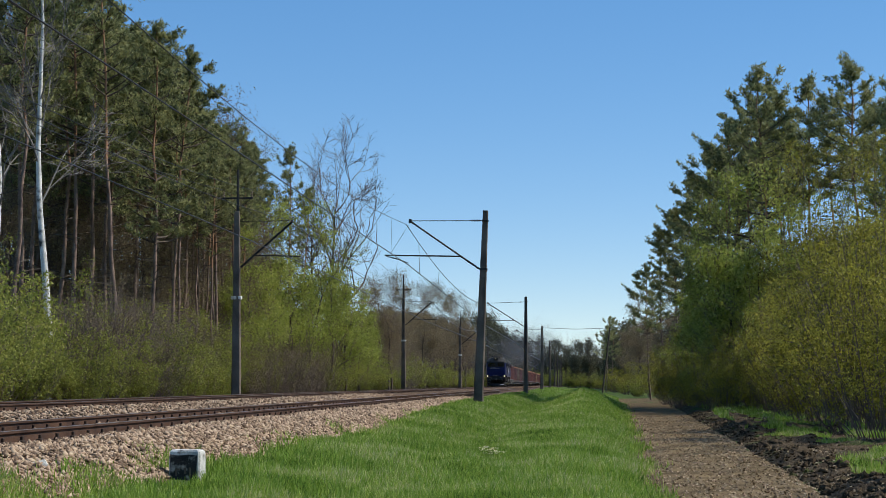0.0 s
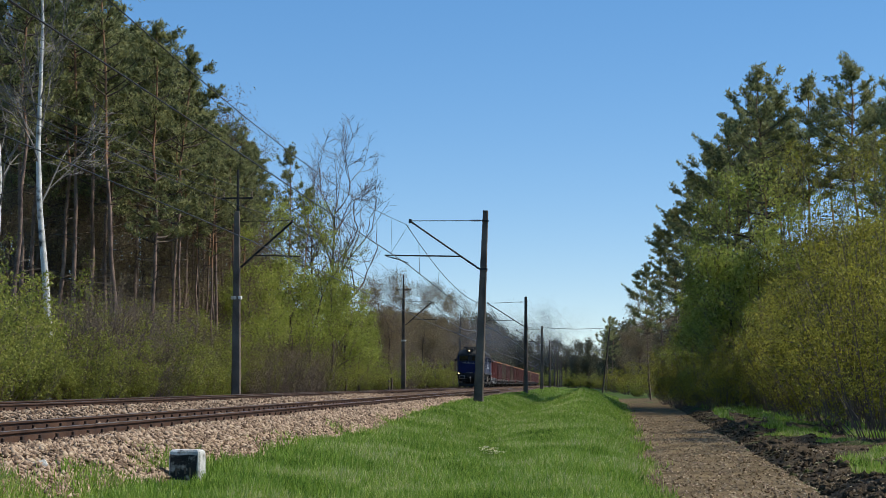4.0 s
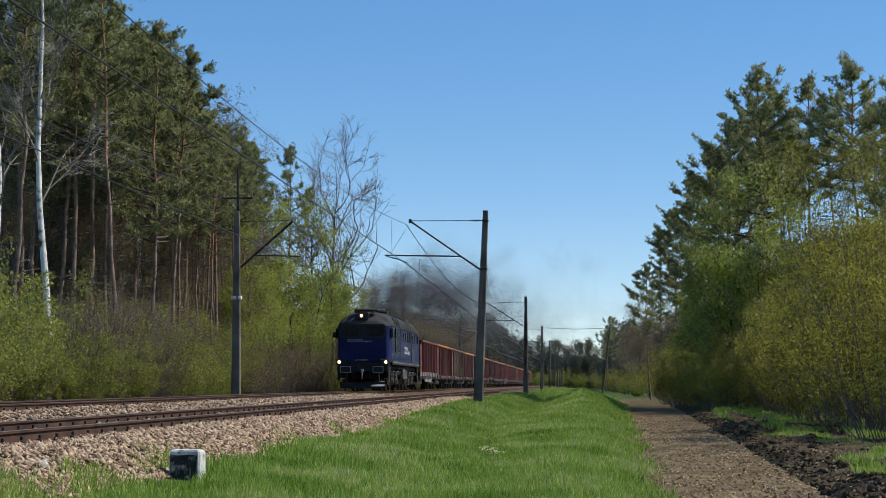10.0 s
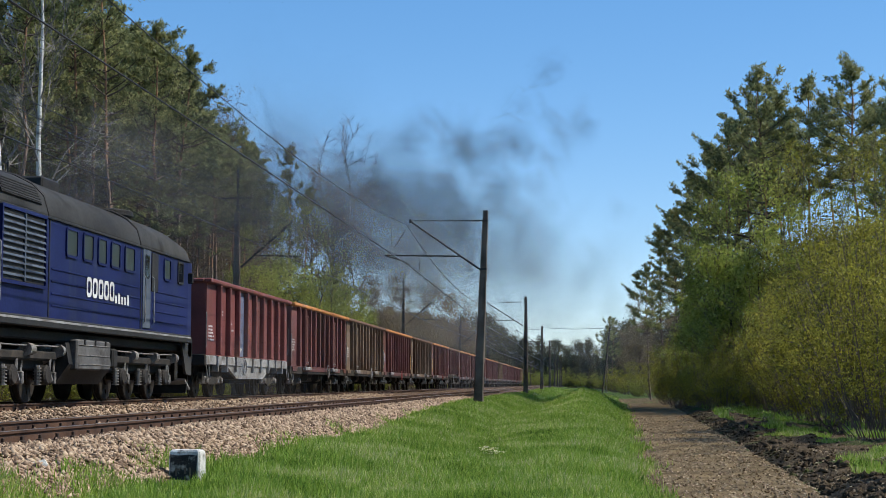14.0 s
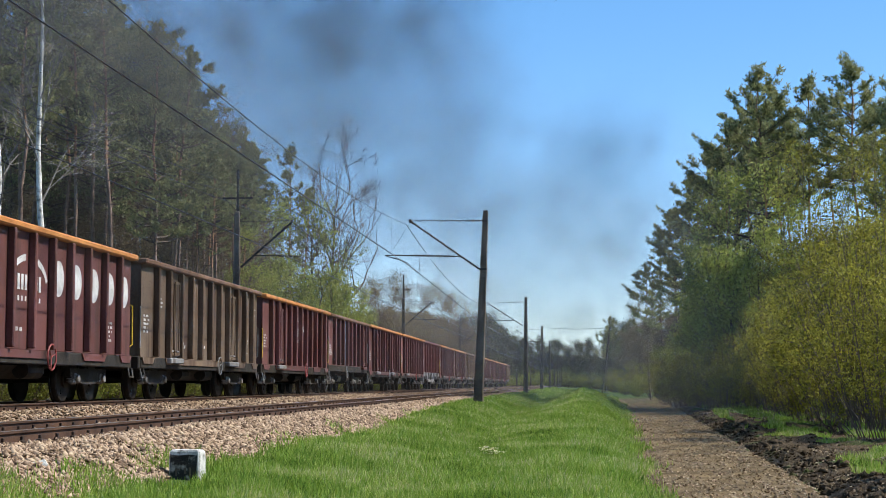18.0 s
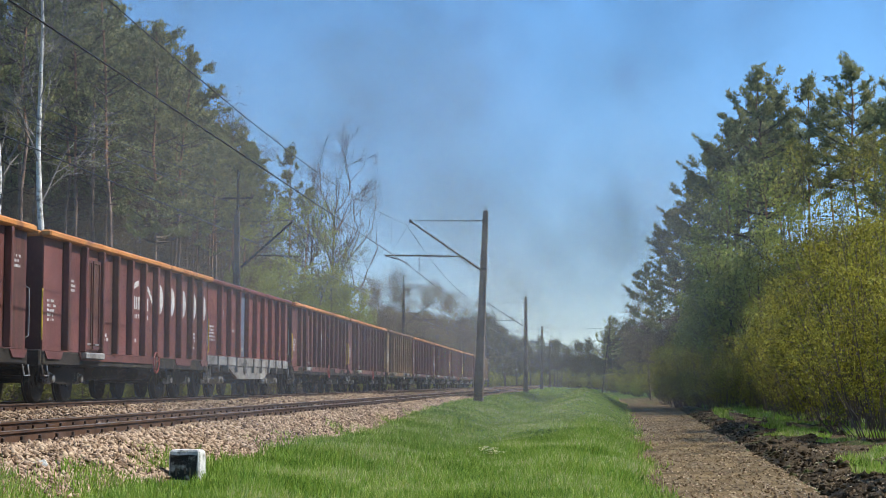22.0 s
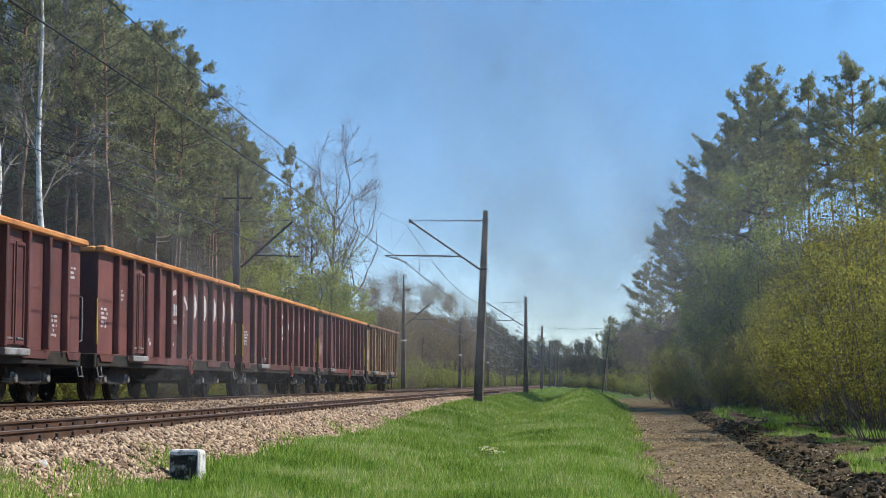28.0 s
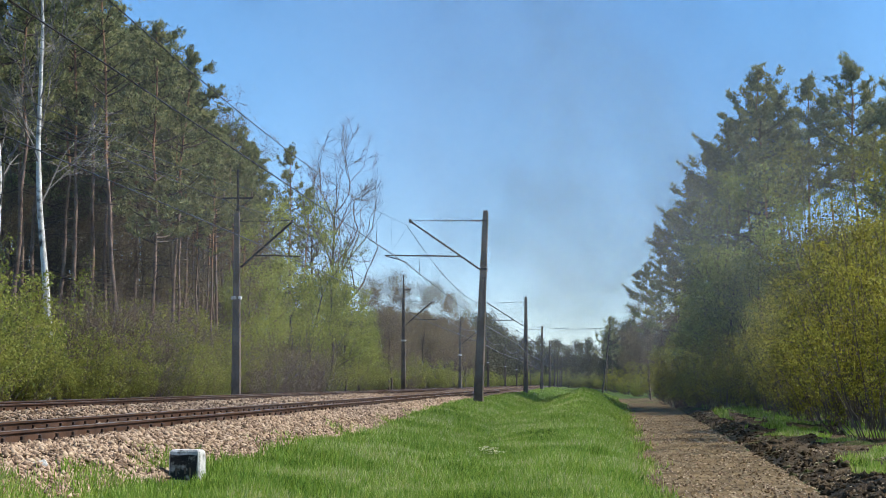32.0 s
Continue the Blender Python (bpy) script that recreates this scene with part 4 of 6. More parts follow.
# slim pines packed behind the edge
for i in range(46):
    px = -30 + 455 * i / 45 + random.uniform(-7, 7)
    y = random.uniform(78, 102)
    h = min(19.5, min(west_roof(px - 20), west_roof(px + 30)) / 2860 * y - random.uniform(0, 2.0))
    stand(PINES[3 if i % 3 else 5], px_x(px, y), y, h / 18, None, random.uniform(-1, 1))
stand(BIRCH, px_x(66, 60), 60, 19.5 / 19, 0, -2.2)
stand(BIRCH, px_x(-34, 64), 64, 18 / 19, 190)
stand(BARE, px_x(588, 122), 122, 20.2 / 20, 30)
stand(BARE, px_x(550, 126), 126, 18.0 / 20, 170)
for px, y, h in ((380, 100, 14), (415, 108, 16), (345, 92, 13.5), (365, 106, 15.5), (440, 118, 15), (310, 96, 13), (-10, 74, 11), (35, 80, 13), (110, 82, 13.5), (140, 86, 15), (175, 80, 12.5), (240, 84, 13), (268, 92, 14), (330, 100, 15), (90, 94, 16)):
    stand(BUDDING[int(px) % 3], px_x(px, y), y, h / 15)
for px, y, h in ((440, 92, 8.8), (472, 96, 9.6), (515, 100, 10.4), (550, 104, 10.4), (585, 112, 10.0), (612, 118, 9.2), (635, 126, 7.5), (650, 134, 6.5), (500, 108, 10), (565, 120, 10), (426, 100, 9), (605, 132, 9), (640, 150, 7), (660, 160, 5.5)):
    stand(GREEN[int(px) % 3], px_x(px, y), y, h / 10)
for i in range(52):
    y = 30 + 110 * (i / 51) ** 1.25
    x = -16.6 - random.uniform(0, 1.6) - 0.004 * y
    stand(OLIVE[i % 3], x, y, random.uniform(0.55, 0.95))
for i in range(34):
    y = 46 + 84 * i / 33
    stand(OLIVE[i % 3], -19.4 - random.uniform(0, 3), y, random.uniform(0.9, 1.45))
for px, y, s in ((155, 60, 1.15), (185, 64, 1.2), (215, 66, 1.2), (250, 70, 1.2), (285, 74, 1.15), (320, 80, 1.15), (350, 84, 1.1), (470, 84, 0.95), (505, 90, 0.95), (530, 94, 1.0), (560, 100, 0.95), (240, 62, 1.0), (120, 62, 1.1), (400, 88, 1.0)):
    stand(BROWN[int(px) % 2], px_x(px, y), y, s)
# undergrowth deep in the wood
for i in range(30):
    y = 62 + 90 * i / 29
    stand(OLIVE[i % 3], -25 - random.uniform(0, 10) - 0.05 * y, y, random.uniform(1.0, 1.7))
for i in range(26):
    y = 95 + 110 * i / 25
    stand(BUDDING[i % 3], -34 - random.uniform(0, 14), y, random.uniform(0.7, 0.95))
for i in range(34):
    y = 150 + 240 * i / 33
    stand(OLIVE[i % 3] if i % 2 else BROWN[i % 2], -18.5 - random.uniform(0, 7), y, random.uniform(0.9, 1.5))
# the far brown wood on the west side
for i in range(88):
    px = 630 + 385 * (i / 87) ** 0.9 + random.uniform(-8, 8)
    roof = float(np.interp(px, [630, 690, 745, 800, 850, 900, 950, 1000, 1020], [505, 492, 508, 522, 545, 585, 605, 622, 630]))
    x = -random.uniform(17.5, 26)
    y = min(620, x * 2860 / (px - 1015.2) if px < 1005 else 620)
    h = (680 - roof) / 2860 * y + 1.2
    stand(BUDDING[i % 3] if y < 330 else FARWOOD[i % 3], x, y, h / 15 * random.uniform(0.72, 0.84))
for i in range(16):
    y = 140 + 22 * i
    stand(OLIVE[i % 3], -16.8 - random.uniform(0, 1.5), y, random.uniform(0.6, 1.0))
# the wood that closes the view up the line
for i in range(76):
    y = random.uniform(540, 660)
    x = -42 + 84 * i / 75 + random.uniform(-1.5, 1.5)
    stand(FARWOOD[i % 3], x, y, random.uniform(0.72, 1.05))

for i in range(14):
    stand(OLIVE[i % 3], -16 + 26 * i / 13, 536 + 10 * (i % 3), random.uniform(1.3, 1.9))

# east side: shrubs, green trees and pines along the gravel track
for px, y, s in ((1205, 100, 0.75), (1228, 92, 0.75), (1250, 86, 0.7), (1185, 118, 0.8), (1275, 80, 0.68), (1575, 38, 1.0), (1520, 44, 1.02), (1490, 50, 1.04), (1450, 54, 0.95), (1425, 60, 1.0), (1395, 66, 0.95), (1370, 72, 0.9), (1345, 80, 0.85), (1320, 88, 0.8), (1300, 96, 0.8), (1275, 106, 0.85), (1250, 116, 0.9), (1230, 126, 0.9), (1210, 138, 0.95),
                 (1190, 150, 0.9), (1172, 164, 0.85), (1155, 180, 0.8), (1560, 52, 1.2), (1600, 46, 1.3), (1500, 62, 1.05), (1545, 66, 1.3), (1440, 74, 1.0), (1400, 84, 1.0), (1470, 82, 1.2), (1355, 98, 0.9), (1310, 112, 0.9), (1270, 132, 1.0)):
    stand(YELLOW[int(px) % 3], px_x(px, y), y, s)
for px, y, h in ((1225, 104, 8.6), (1245, 98, 9.2), (1272, 94, 10.2), (1300, 90, 10.8), (1338, 88, 11.2), (1376, 90, 10.6), (1400, 84, 9.2), (1315, 98, 11.2), (1228, 110, 8.8), (1545, 88, 10), (1480, 92, 10), (1290, 102, 10.2)):
    stand(GREEN[int(px) % 3], px_x(px, y), y, h / 10)
for px, y, h in ((1405, 86, 10.6), (1440, 82, 11.0), (1476, 84, 10.6), (1512, 80, 11.0), (1552, 78, 10.8), (1590, 76, 11.0), (1460, 96, 12.0), (1530, 92, 12.0), (1420, 98, 11.5), (1495, 100, 12.5), (1565, 98, 12.0), (1385, 104, 11.0), (1350, 108, 10.5)):
    stand(GOLDEN[int(px) % 2], px_x(px, y), y, h / 12)
for px, y, h, k, tilt in ((1366, 100, 20.6, 0, -2.4), (1374, 108, 20.4, 1, 0.5), (1326, 106, 20.2, 2, -1), (1292, 112, 19.2, 2, -1.5), (1258, 118, 18.4, 4, -2), (1222, 126, 17.4, 4, -2), (1432, 100, 19.8, 5, -0.5), (1511, 96, 20.0, 1, -0.5), (1492, 99, 18.2, 3, -3),
                          (1572, 92, 17.0, 0, 0), (1610, 90, 19, 0, 0), (1172, 140, 14.6, 4, -3), (1150, 152, 12.6, 2, -3), (1345, 114, 20.6, 2, 0), (1310, 118, 20.0, 0, -1), (1278, 122, 19.0, 4, -1), (1240, 130, 18.0, 2, -2), (1388, 112, 19.0, 1, 1), (1200, 138, 16.0, 0, -2), (1545, 104, 18.5, 1, 0)):
    stand(PINES[k], px_x(px, y), y, h / 18, 0 if k != 4 else 70, tilt)
for i in range(26):
    y = 170 + 330 * i / 25
    x = 9.2 + random.uniform(0, 5)
    stand(BUDDING[i % 3] if y < 330 else FARWOOD[i % 3], x, y, random.uniform(0.8, 1.0) * min(1.1, 0.75 + 0.0006 * y))
for i in range(18):
    y = 190 + 20 * i
    stand(YELLOW[i % 3] if i % 3 else OLIVE[i % 3], 7.4 + random.uniform(0, 1.5), y, random.uniform(0.6, 0.9))
# unseen trees added beside and behind the camera, to hold back sky fill
for i in range(22):
    y = 52 - 7 * i
    stand(PINES[i % 5], -23 - random.uniform(0, 9), y, random.uniform(0.9, 1.08))
    stand(BUDDING[i % 3] if i % 2 else PINES[i % 5], 14 + random.uniform(0, 8), y - 48, random.uniform(0.9, 1.08))
    if i % 2:
        stand(OLIVE[i % 3], -17.5, y - 22, random.uniform(0.8, 1.1))
        stand(YELLOW[i % 3], 8.5, y - 24, random.uniform(0.8, 1.0))
# unseen far row added so the windscreens mirror trees, not bright sky
for i in range(26):
    stand(FARWOOD[i % 3], -110 + 6.5 * i, -115 - random.uniform(0, 12), random.uniform(1.1, 1.35))
stand(PINES[4], px_x(1072, 300), 300, 14 / 18, 60, 6)
stand(PINES[2], px_x(1080, 320), 320, 14.5 / 18, 200, -4)

# ---- the train ----
A_RIM_ORANGE = surface("orange_rim_paint", (0.42, 0.15, 0.035), (0.62, 0.27, 0.075), 0.6, scale=1.5, fine=30, bump=0.1, stain=(0.24, 0.10, 0.045), stain_scale=1.2)
A_RIM_RUST = surface("rusty_rim", (0.10, 0.055, 0.035), (0.24, 0.135, 0.085), 0.85, scale=2, fine=30, bump=0.2)
A_MAROON = surface("maroon_wagon_paint", (0.095, 0.033, 0.030), (0.165, 0.062, 0.055), 0.62, scale=0.8, fine=24, bump=0.12, stain=(0.085, 0.038, 0.028), stain_scale=1.6, streak=True, stain_cut=0.53, vary=0.22)
A_BROWN = surface("brown_weathered_wagon", (0.095, 0.062, 0.042), (0.195, 0.135, 0.088), 0.75, scale=0.9, fine=22, bump=0.2, stain=(0.075, 0.042, 0.026), stain_scale=1.5, streak=True, stain_cut=0.5, vary=0.2)
A_OCHRE = surface("ochre_rusted_wagon", (0.155, 0.092, 0.05), (0.30, 0.20, 0.115), 0.78, scale=0.9, fine=22, bump=0.2, stain=(0.105, 0.055, 0.03), stain_scale=1.5, streak=True, stain_cut=0.5)
A_RED = surface("red_wagon_paint", (0.135, 0.038, 0.034), (0.215, 0.068, 0.058), 0.55, scale=0.7, fine=24, bump=0.1, stain=(0.12, 0.05, 0.04), stain_scale=1.8, streak=True, stain_cut=0.56)
A_DARK = surface("dirty_underframe", (0.010, 0.009, 0.008), (0.035, 0.028, 0.022), 0.85, scale=3, fine=40, bump=0.3, stain=(0.06, 0.045, 0.032), stain_scale=3, stain_cut=0.6)
A_WHEEL = surface("dirty_wheel_steel", (0.013, 0.011, 0.009), (0.045, 0.036, 0.028), 0.7, metal=0.4, scale=3, fine=40, bump=0.2)
A_GREY = surface("dusty_grey_steel", (0.12, 0.115, 0.11), (0.32, 0.315, 0.305), 0.75, scale=1.5, fine=30, bump=0.15, stain=(0.12, 0.10, 0.085), stain_scale=2, stain_cut=0.55)
A_WHITE = surface("faded_white_lettering", (0.45, 0.44, 0.42), (0.72, 0.71, 0.69), 0.7, scale=3, fine=30, bump=0.05)
A_YELLOW = plain("yellow_paint", (0.65, 0.43, 0.03), 0.5)
A_STRIPE = surface("blue_grey_stripe", (0.085, 0.10, 0.16), (0.16, 0.18, 0.25), 0.6, scale=2, fine=30, bump=0.05)
A_REDWHEEL = plain("red_brake_wheel", (0.27, 0.05, 0.045), 0.6)
L_BLUE = surface("loco_blue_paint", (0.0085, 0.0115, 0.050), (0.0155, 0.0225, 0.098), 0.42, scale=0.6, fine=20, bump=0.05, stain=(0.022, 0.028, 0.07), stain_scale=1.3, streak=True, stain_cut=0.56, spec=0.12)
L_ROOF = surface("sooty_grey_roof", (0.022, 0.022, 0.022), (0.055, 0.054, 0.052), 0.8, scale=0.9, fine=20, bump=0.1, stain=(0.016, 0.016, 0.015), stain_scale=1.1, spec=0.15)
L_BLACK = surface("black_running_gear", (0.006, 0.006, 0.006), (0.022, 0.02, 0.018), 0.7, scale=3, fine=40, bump=0.25)
L_DUSTY = surface("dusty_dark_steel", (0.04, 0.038, 0.036), (0.13, 0.125, 0.12), 0.8, scale=1.5, fine=30, bump=0.15, stain=(0.03, 0.026, 0.022), stain_scale=2, stain_cut=0.52)
L_GLASS = plain("dark_window_glass", (0.008, 0.009, 0.013), 0.08, 0.0, spec=0.5)
L_PANE = plain("dusty_green_glass", (0.03, 0.038, 0.032), 0.3, spec=0.3)
L_RUBBER = plain("black_rubber", (0.01, 0.01, 0.01), 0.7)
L_LAMP = plain("lit_headlamp", (1.0, 0.60, 0.27), 0.3, emit=5)
L_DOOR = surface("weathered_grey_door", (0.045, 0.055, 0.075), (0.10, 0.12, 0.15), 0.6, scale=1.2, fine=20, bump=0.05, stain=(0.03, 0.035, 0.05), stain_scale=1.5, streak=True, stain_cut=0.5, spec=0.2)
L_SILVER = surface("dusty_springs", (0.06, 0.054, 0.048), (0.34, 0.315, 0.285), 0.6, metal=0.4, scale=5, fine=40, bump=0.1)


def ring_outline(cx, cz, w, h, r, k=4):
    """A rounded rectangle in the x-z plane."""
    pts = []
    for qx, qz, a0 in ((1, 1, 0), (-1, 1, 90), (-1, -1, 180), (1, -1, 270)):
        for i in range(k + 1):
            a = radians(a0 + 90 * i / k)
            pts.append((cx + qx * (w / 2 - r) + r * math.cos(a), cz + qz * (h / 2 - r) + r * math.sin(a)))
    return pts


def side_panel(s, x, y0, y1, z0, z1, r, d):
    """A rounded panel on a side wall, from x out to x + d."""
    o = [(p[0], p[1]) for p in ring_outline((y0 + y1) / 2, (z0 + z1) / 2, y1 - y0, z1 - z0, r)]
    return s.loft([[(x, a, b) for a, b in o], [(x + d, a, b) for a, b in o]])


def side_frame(s, x, y0, y1, z0, z1, r, w, d):
    """A rounded window frame on a side wall."""
    o = ring_outline((y0 + y1) / 2, (z0 + z1) / 2, y1 - y0, z1 - z0, r)
    i = ring_outline((y0 + y1) / 2, (z0 + z1) / 2, y1 - y0 - 2 * w, z1 - z0 - 2 * w, max(0.01, r - w))
    rings = [[(x, *p) for p in o], [(x + d, *p) for p in o], [(x + d, *p) for p in i], [(x, *p) for p in i]]
    return s.loft(rings, caps=False)


def wheelset(parent, y, r, half=0.76, name="wheelset"):
    ax = part("brake_beam", Shape().box(-half + 0.1, half - 0.1, r + 0.06, r + 0.14, -0.06, 0.06, 0.02), A_DARK, parent)
    ax.location = (0, y, r)
    s = Shape().tube([(-half - 0.2, 0, 0), (half + 0.2, 0, 0)], 0.075, 8)
    for sx in (-half, half):
        o = 1 if sx > 0 else -1
        s.disc((sx, 0, 0), "x", r, 0.12, 22, 0.02)
        s.disc((sx - 0.075 * o, 0, 0), "x", r + 0.028, 0.03, 22)
        s.disc((sx + 0.055 * o, 0, 0), "x", r * 0.35, 0.09, 12)
        for k in range(3):
            a = math.tau * k / 3
            s.disc((sx + 0.06 * o, r * 0.62 * math.cos(a), r * 0.62 * math.sin(a)), "x", 0.05, 0.03, 8)
    return part(name, s, A_WHEEL, ax, "pair of grimy steel wheels")


ROLLING = []


def wagon_bogie(w, yc):
    b = part("bogie", Shape().box(-0.95, 0.95, yc - 0.16, yc + 0.16, 0.42, 0.68, 0.03), A_DARK, w, "grimy two-axle bogie")
    for sx in (-1.02, 1.02):
        s = Shape().loft([[(sx - 0.05, yc - 1.25, 0.52), (sx - 0.05, yc - 0.35, 0.36), (sx - 0.05, yc + 0.35, 0.36), (sx - 0.05, yc + 1.25, 0.52), (sx - 0.05, yc + 1.25, 0.68), (sx - 0.05, yc - 1.25, 0.68)],
                          [(sx + 0.05, yc - 1.25, 0.52), (sx + 0.05, yc - 0.35, 0.36), (sx + 0.05, yc + 0.35, 0.36), (sx + 0.05, yc + 1.25, 0.52), (sx + 0.05, yc + 1.25, 0.68), (sx + 0.05, yc - 1.25, 0.68)]])
        part("side_frame", s, A_DARK, b)
        for dy in (-0.9, 0.9):
            part("axle_box", Shape().box(sx - 0.08, sx + 0.08, yc + dy - 0.11, yc + dy + 0.11, 0.36, 0.60, 0.04).disc((sx + (0.10 if sx > 0 else -0.10), yc + dy, 0.47), "x", 0.085, 0.08, 12, 0.015), L_SILVER, b, "dusty axle box")
            for d2 in (-0.24, 0.24):
                s = Shape()
                for i in range(4):
                    s.disc((sx, yc + dy + d2, 0.42 + 0.055 * i), "z", 0.055, 0.026, 8)
                part("spring", s, L_SILVER, b)
    for dy in (-0.9, 0.9):
        ws = wheelset(w, yc + dy, 0.46)
        ROLLING.append((ws, 0.46))


def buffers(w, y, way):
    for sx in (-0.875, 0.875):
        s = Shape().tube([(sx, y, 1.05), (sx, y + way * 0.40, 1.05)], [0.10, 0.085], 10)
        s.disc((sx, y + way * 0.43, 1.05), "y", 0.22, 0.05, 14, 0.012)
        part("buffer", s, A_DARK, w)
    part("coupling", Shape().box(-0.07, 0.07, min(y, y + way * 0.45), max(y, y + way * 0.45), 0.92, 1.06, 0.02), A_DARK, w)


def open_wagon(name, length, paint, rim_mat, floor_z, top_z, ribs, doors, kind, label, logo=False, sill=None, stripe=None):
    """High-sided open bogie wagon; its local origin is at rail level at the leading end."""
    w = thing(name, pose(0, 0, 0), label, "freight wagon", "open wagons of the train")
    hw = 1.33
    y0, y1 = 0.30, length - 0.30
    for sx in (-1, 1):
        xa, xb = (hw - 0.03, hw) if sx > 0 else (-hw, -hw + 0.03)
        part("side_wall", Shape().box(xa, xb, y0, y1, floor_z, top_z - 0.06, 0.006), paint, w)
    for ya, yb in ((y0, y0 + 0.04), (y1 - 0.04, y1)):
        part("end_wall", Shape().box(-hw + 0.03, hw - 0.03, ya, yb, floor_z, top_z - 0.06, 0.006), paint, w)
        for sx in (-0.75, -0.25, 0.25, 0.75):
            o = -0.06 if ya == y0 else 0.04
            part("end_rib", Shape().box(sx - 0.05, sx + 0.05, ya + o, ya + o + 0.062, floor_z, top_z - 0.08, 0.012), paint, w)
    part("floor", Shape().box(-hw + 0.03, hw - 0.03, y0 + 0.04, y1 - 0.04, floor_z + 0.01, floor_z + 0.07), A_DARK, w)
    # rim round the top
    for sx in (-1, 1):
        part("top_rim", Shape().box(min(sx * (hw - 0.05), sx * (hw + 0.155)), max(sx * (hw - 0.05), sx * (hw + 0.155)), y0 - 0.08, y1 + 0.08, top_z - 0.13, top_z, 0.03), rim_mat, w)
    for ya in (y0 - 0.08, y1 - 0.06):
        part("end_rim", Shape().box(-hw + 0.06, hw - 0.06, ya, ya + 0.14, top_z - 0.12, top_z - 0.005, 0.03), rim_mat, w)
    # ribs on the sides
    for sx in (-1, 1):
        for ry in ribs:
            a, b = (hw, hw + 0.145) if sx > 0 else (-hw - 0.145, -hw)
            s = Shape().box(a, b, ry - 0.055, ry + 0.055, floor_z + 0.02, top_z - 0.132, 0.018)
            part("rib", s, paint, w)
    # doors on the near side and the far side
    for sx in (-1, 1):
        for dy in doors:
            for o in (-0.52, 0.02):
                a, b = (hw, hw + 0.05) if sx > 0 else (-hw - 0.05, -hw)
                d = part("door", Shape().box(a, b, dy + o, dy + o + 0.50, floor_z + 0.06, top_z - 0.34, 0.015), paint, w)
                c0, c1 = (hw + 0.05, hw + 0.075) if sx > 0 else (-hw - 0.075, -hw - 0.05)
                s = Shape().box(c0, c1, dy + o + 0.02, dy + o + 0.07, floor_z + 0.08, top_z - 0.36).box(c0, c1, dy + o + 0.43, dy + o + 0.48, floor_z + 0.08, top_z - 0.36)
                s.box(c0, c1, dy + o + 0.07, dy + o + 0.43, top_z - 0.42, top_z - 0.36).box(c0, c1, dy + o + 0.07, dy + o + 0.43, floor_z + 0.08, floor_z + 0.14)
                part("door_frame", s, paint, d)
                part("hinge", Shape().box(c0, c1 + 0.02, dy + o + 0.12, dy + o + 0.38, floor_z + 0.16, floor_z + 0.20, 0.006), A_GREY, d, "pale worn hinge")
            part("door_sill", Shape().box(*((hw + 0.005, hw + 0.16) if sx > 0 else (-hw - 0.16, -hw - 0.005)), dy - 0.62, dy + 0.62, floor_z - 0.12, floor_z + 0.01, 0.02), A_GREY if kind == "A" else paint, w, "dusty pale door step")
    # underframe
    part("sole_bar", Shape().box(hw - 0.12, hw + 0.02, y0, y1, floor_z - 0.26, floor_z - 0.002, 0.02), sill or A_DARK, w)
    part("sole_bar", Shape().box(-hw - 0.02, -hw + 0.12, y0, y1, floor_z - 0.26, floor_z - 0.002, 0.02), sill or A_DARK, w)
    part("centre_sill", Shape().box(-0.35, 0.35, y0 + 0.1, y1 - 0.1, 0.68, floor_z - 0.004, 0.03), A_DARK, w)
    mid = (y0 + y1) / 2
    if kind == "A":
        for ya, yb in ((y0, y0 + 1.1), (y0 + 2.1, mid + 1.4), (y1 - 3.6, y1 - 1.9), (y1 - 0.9, y1)):
            for sx in (-1, 1):
                ring = [(ya, floor_z - 0.004), (yb, floor_z - 0.004), (yb - 0.16, floor_z - 0.15), (ya + 0.16, floor_z - 0.15)]
                part("skirt", Shape().loft([[(sx * (hw + 0.025), a, b) for a, b in ring], [(sx * (hw + 0.05), a, b) for a, b in ring]]), paint, w)
    if sill:
        for sx in (-1, 1):
            xa, xb = (hw - 0.10, hw - 0.02) if sx > 0 else (-hw + 0.02, -hw + 0.10)
            zz = floor_z - 0.262
            ring = [(mid - 3.4, zz), (mid - 2.0, zz - 0.36), (mid + 1.9, zz - 0.36), (mid + 3.3, zz)]
            part("truss_plate", Shape().loft([[(xa, a, b) for a, b in ring], [(xb, a, b) for a, b in ring]]), sill, w, "dusty grey truss plate")
            for ry in ribs:
                part("bracket", Shape().box(min(xa, xb) - 0.02, max(xa, xb) + 0.09, ry - 0.035, ry + 0.035, floor_z - 0.44, floor_z - 0.003, 0.01), sill, w)
    else:
        part("hopper_box", Shape().loft([[(-0.9, mid - 2.6, floor_z - 0.27), (0.9, mid - 2.6, floor_z - 0.27), (0.9, mid + 2.6, floor_z - 0.27), (-0.9, mid + 2.6, floor_z - 0.27)][::-1], [(-0.6, mid - 2.0, 0.46), (0.6, mid - 2.0, 0.46), (0.6, mid + 2.0, 0.46), (-0.6, mid + 2.0, 0.46)][::-1]][::-1]), A_DARK, w)
        for dy in (-1.4, 1.2):
            part("air_tank", Shape().tube([(0.95, mid + dy - 0.45, 0.62), (0.95, mid + dy + 0.45, 0.62)], 0.16, 10), A_DARK, w)
    # hand brake wheel, steps, grab rails
    hy = mid + (1.0 if kind == "A" else -1.6)
    s = Shape()
    s.tube([(hw + 0.13, hy + 0.24 * math.cos(a), 0.86 + 0.24 * math.sin(a)) for a in (math.tau * i / 14 for i in range(15))], 0.018, 5, False)
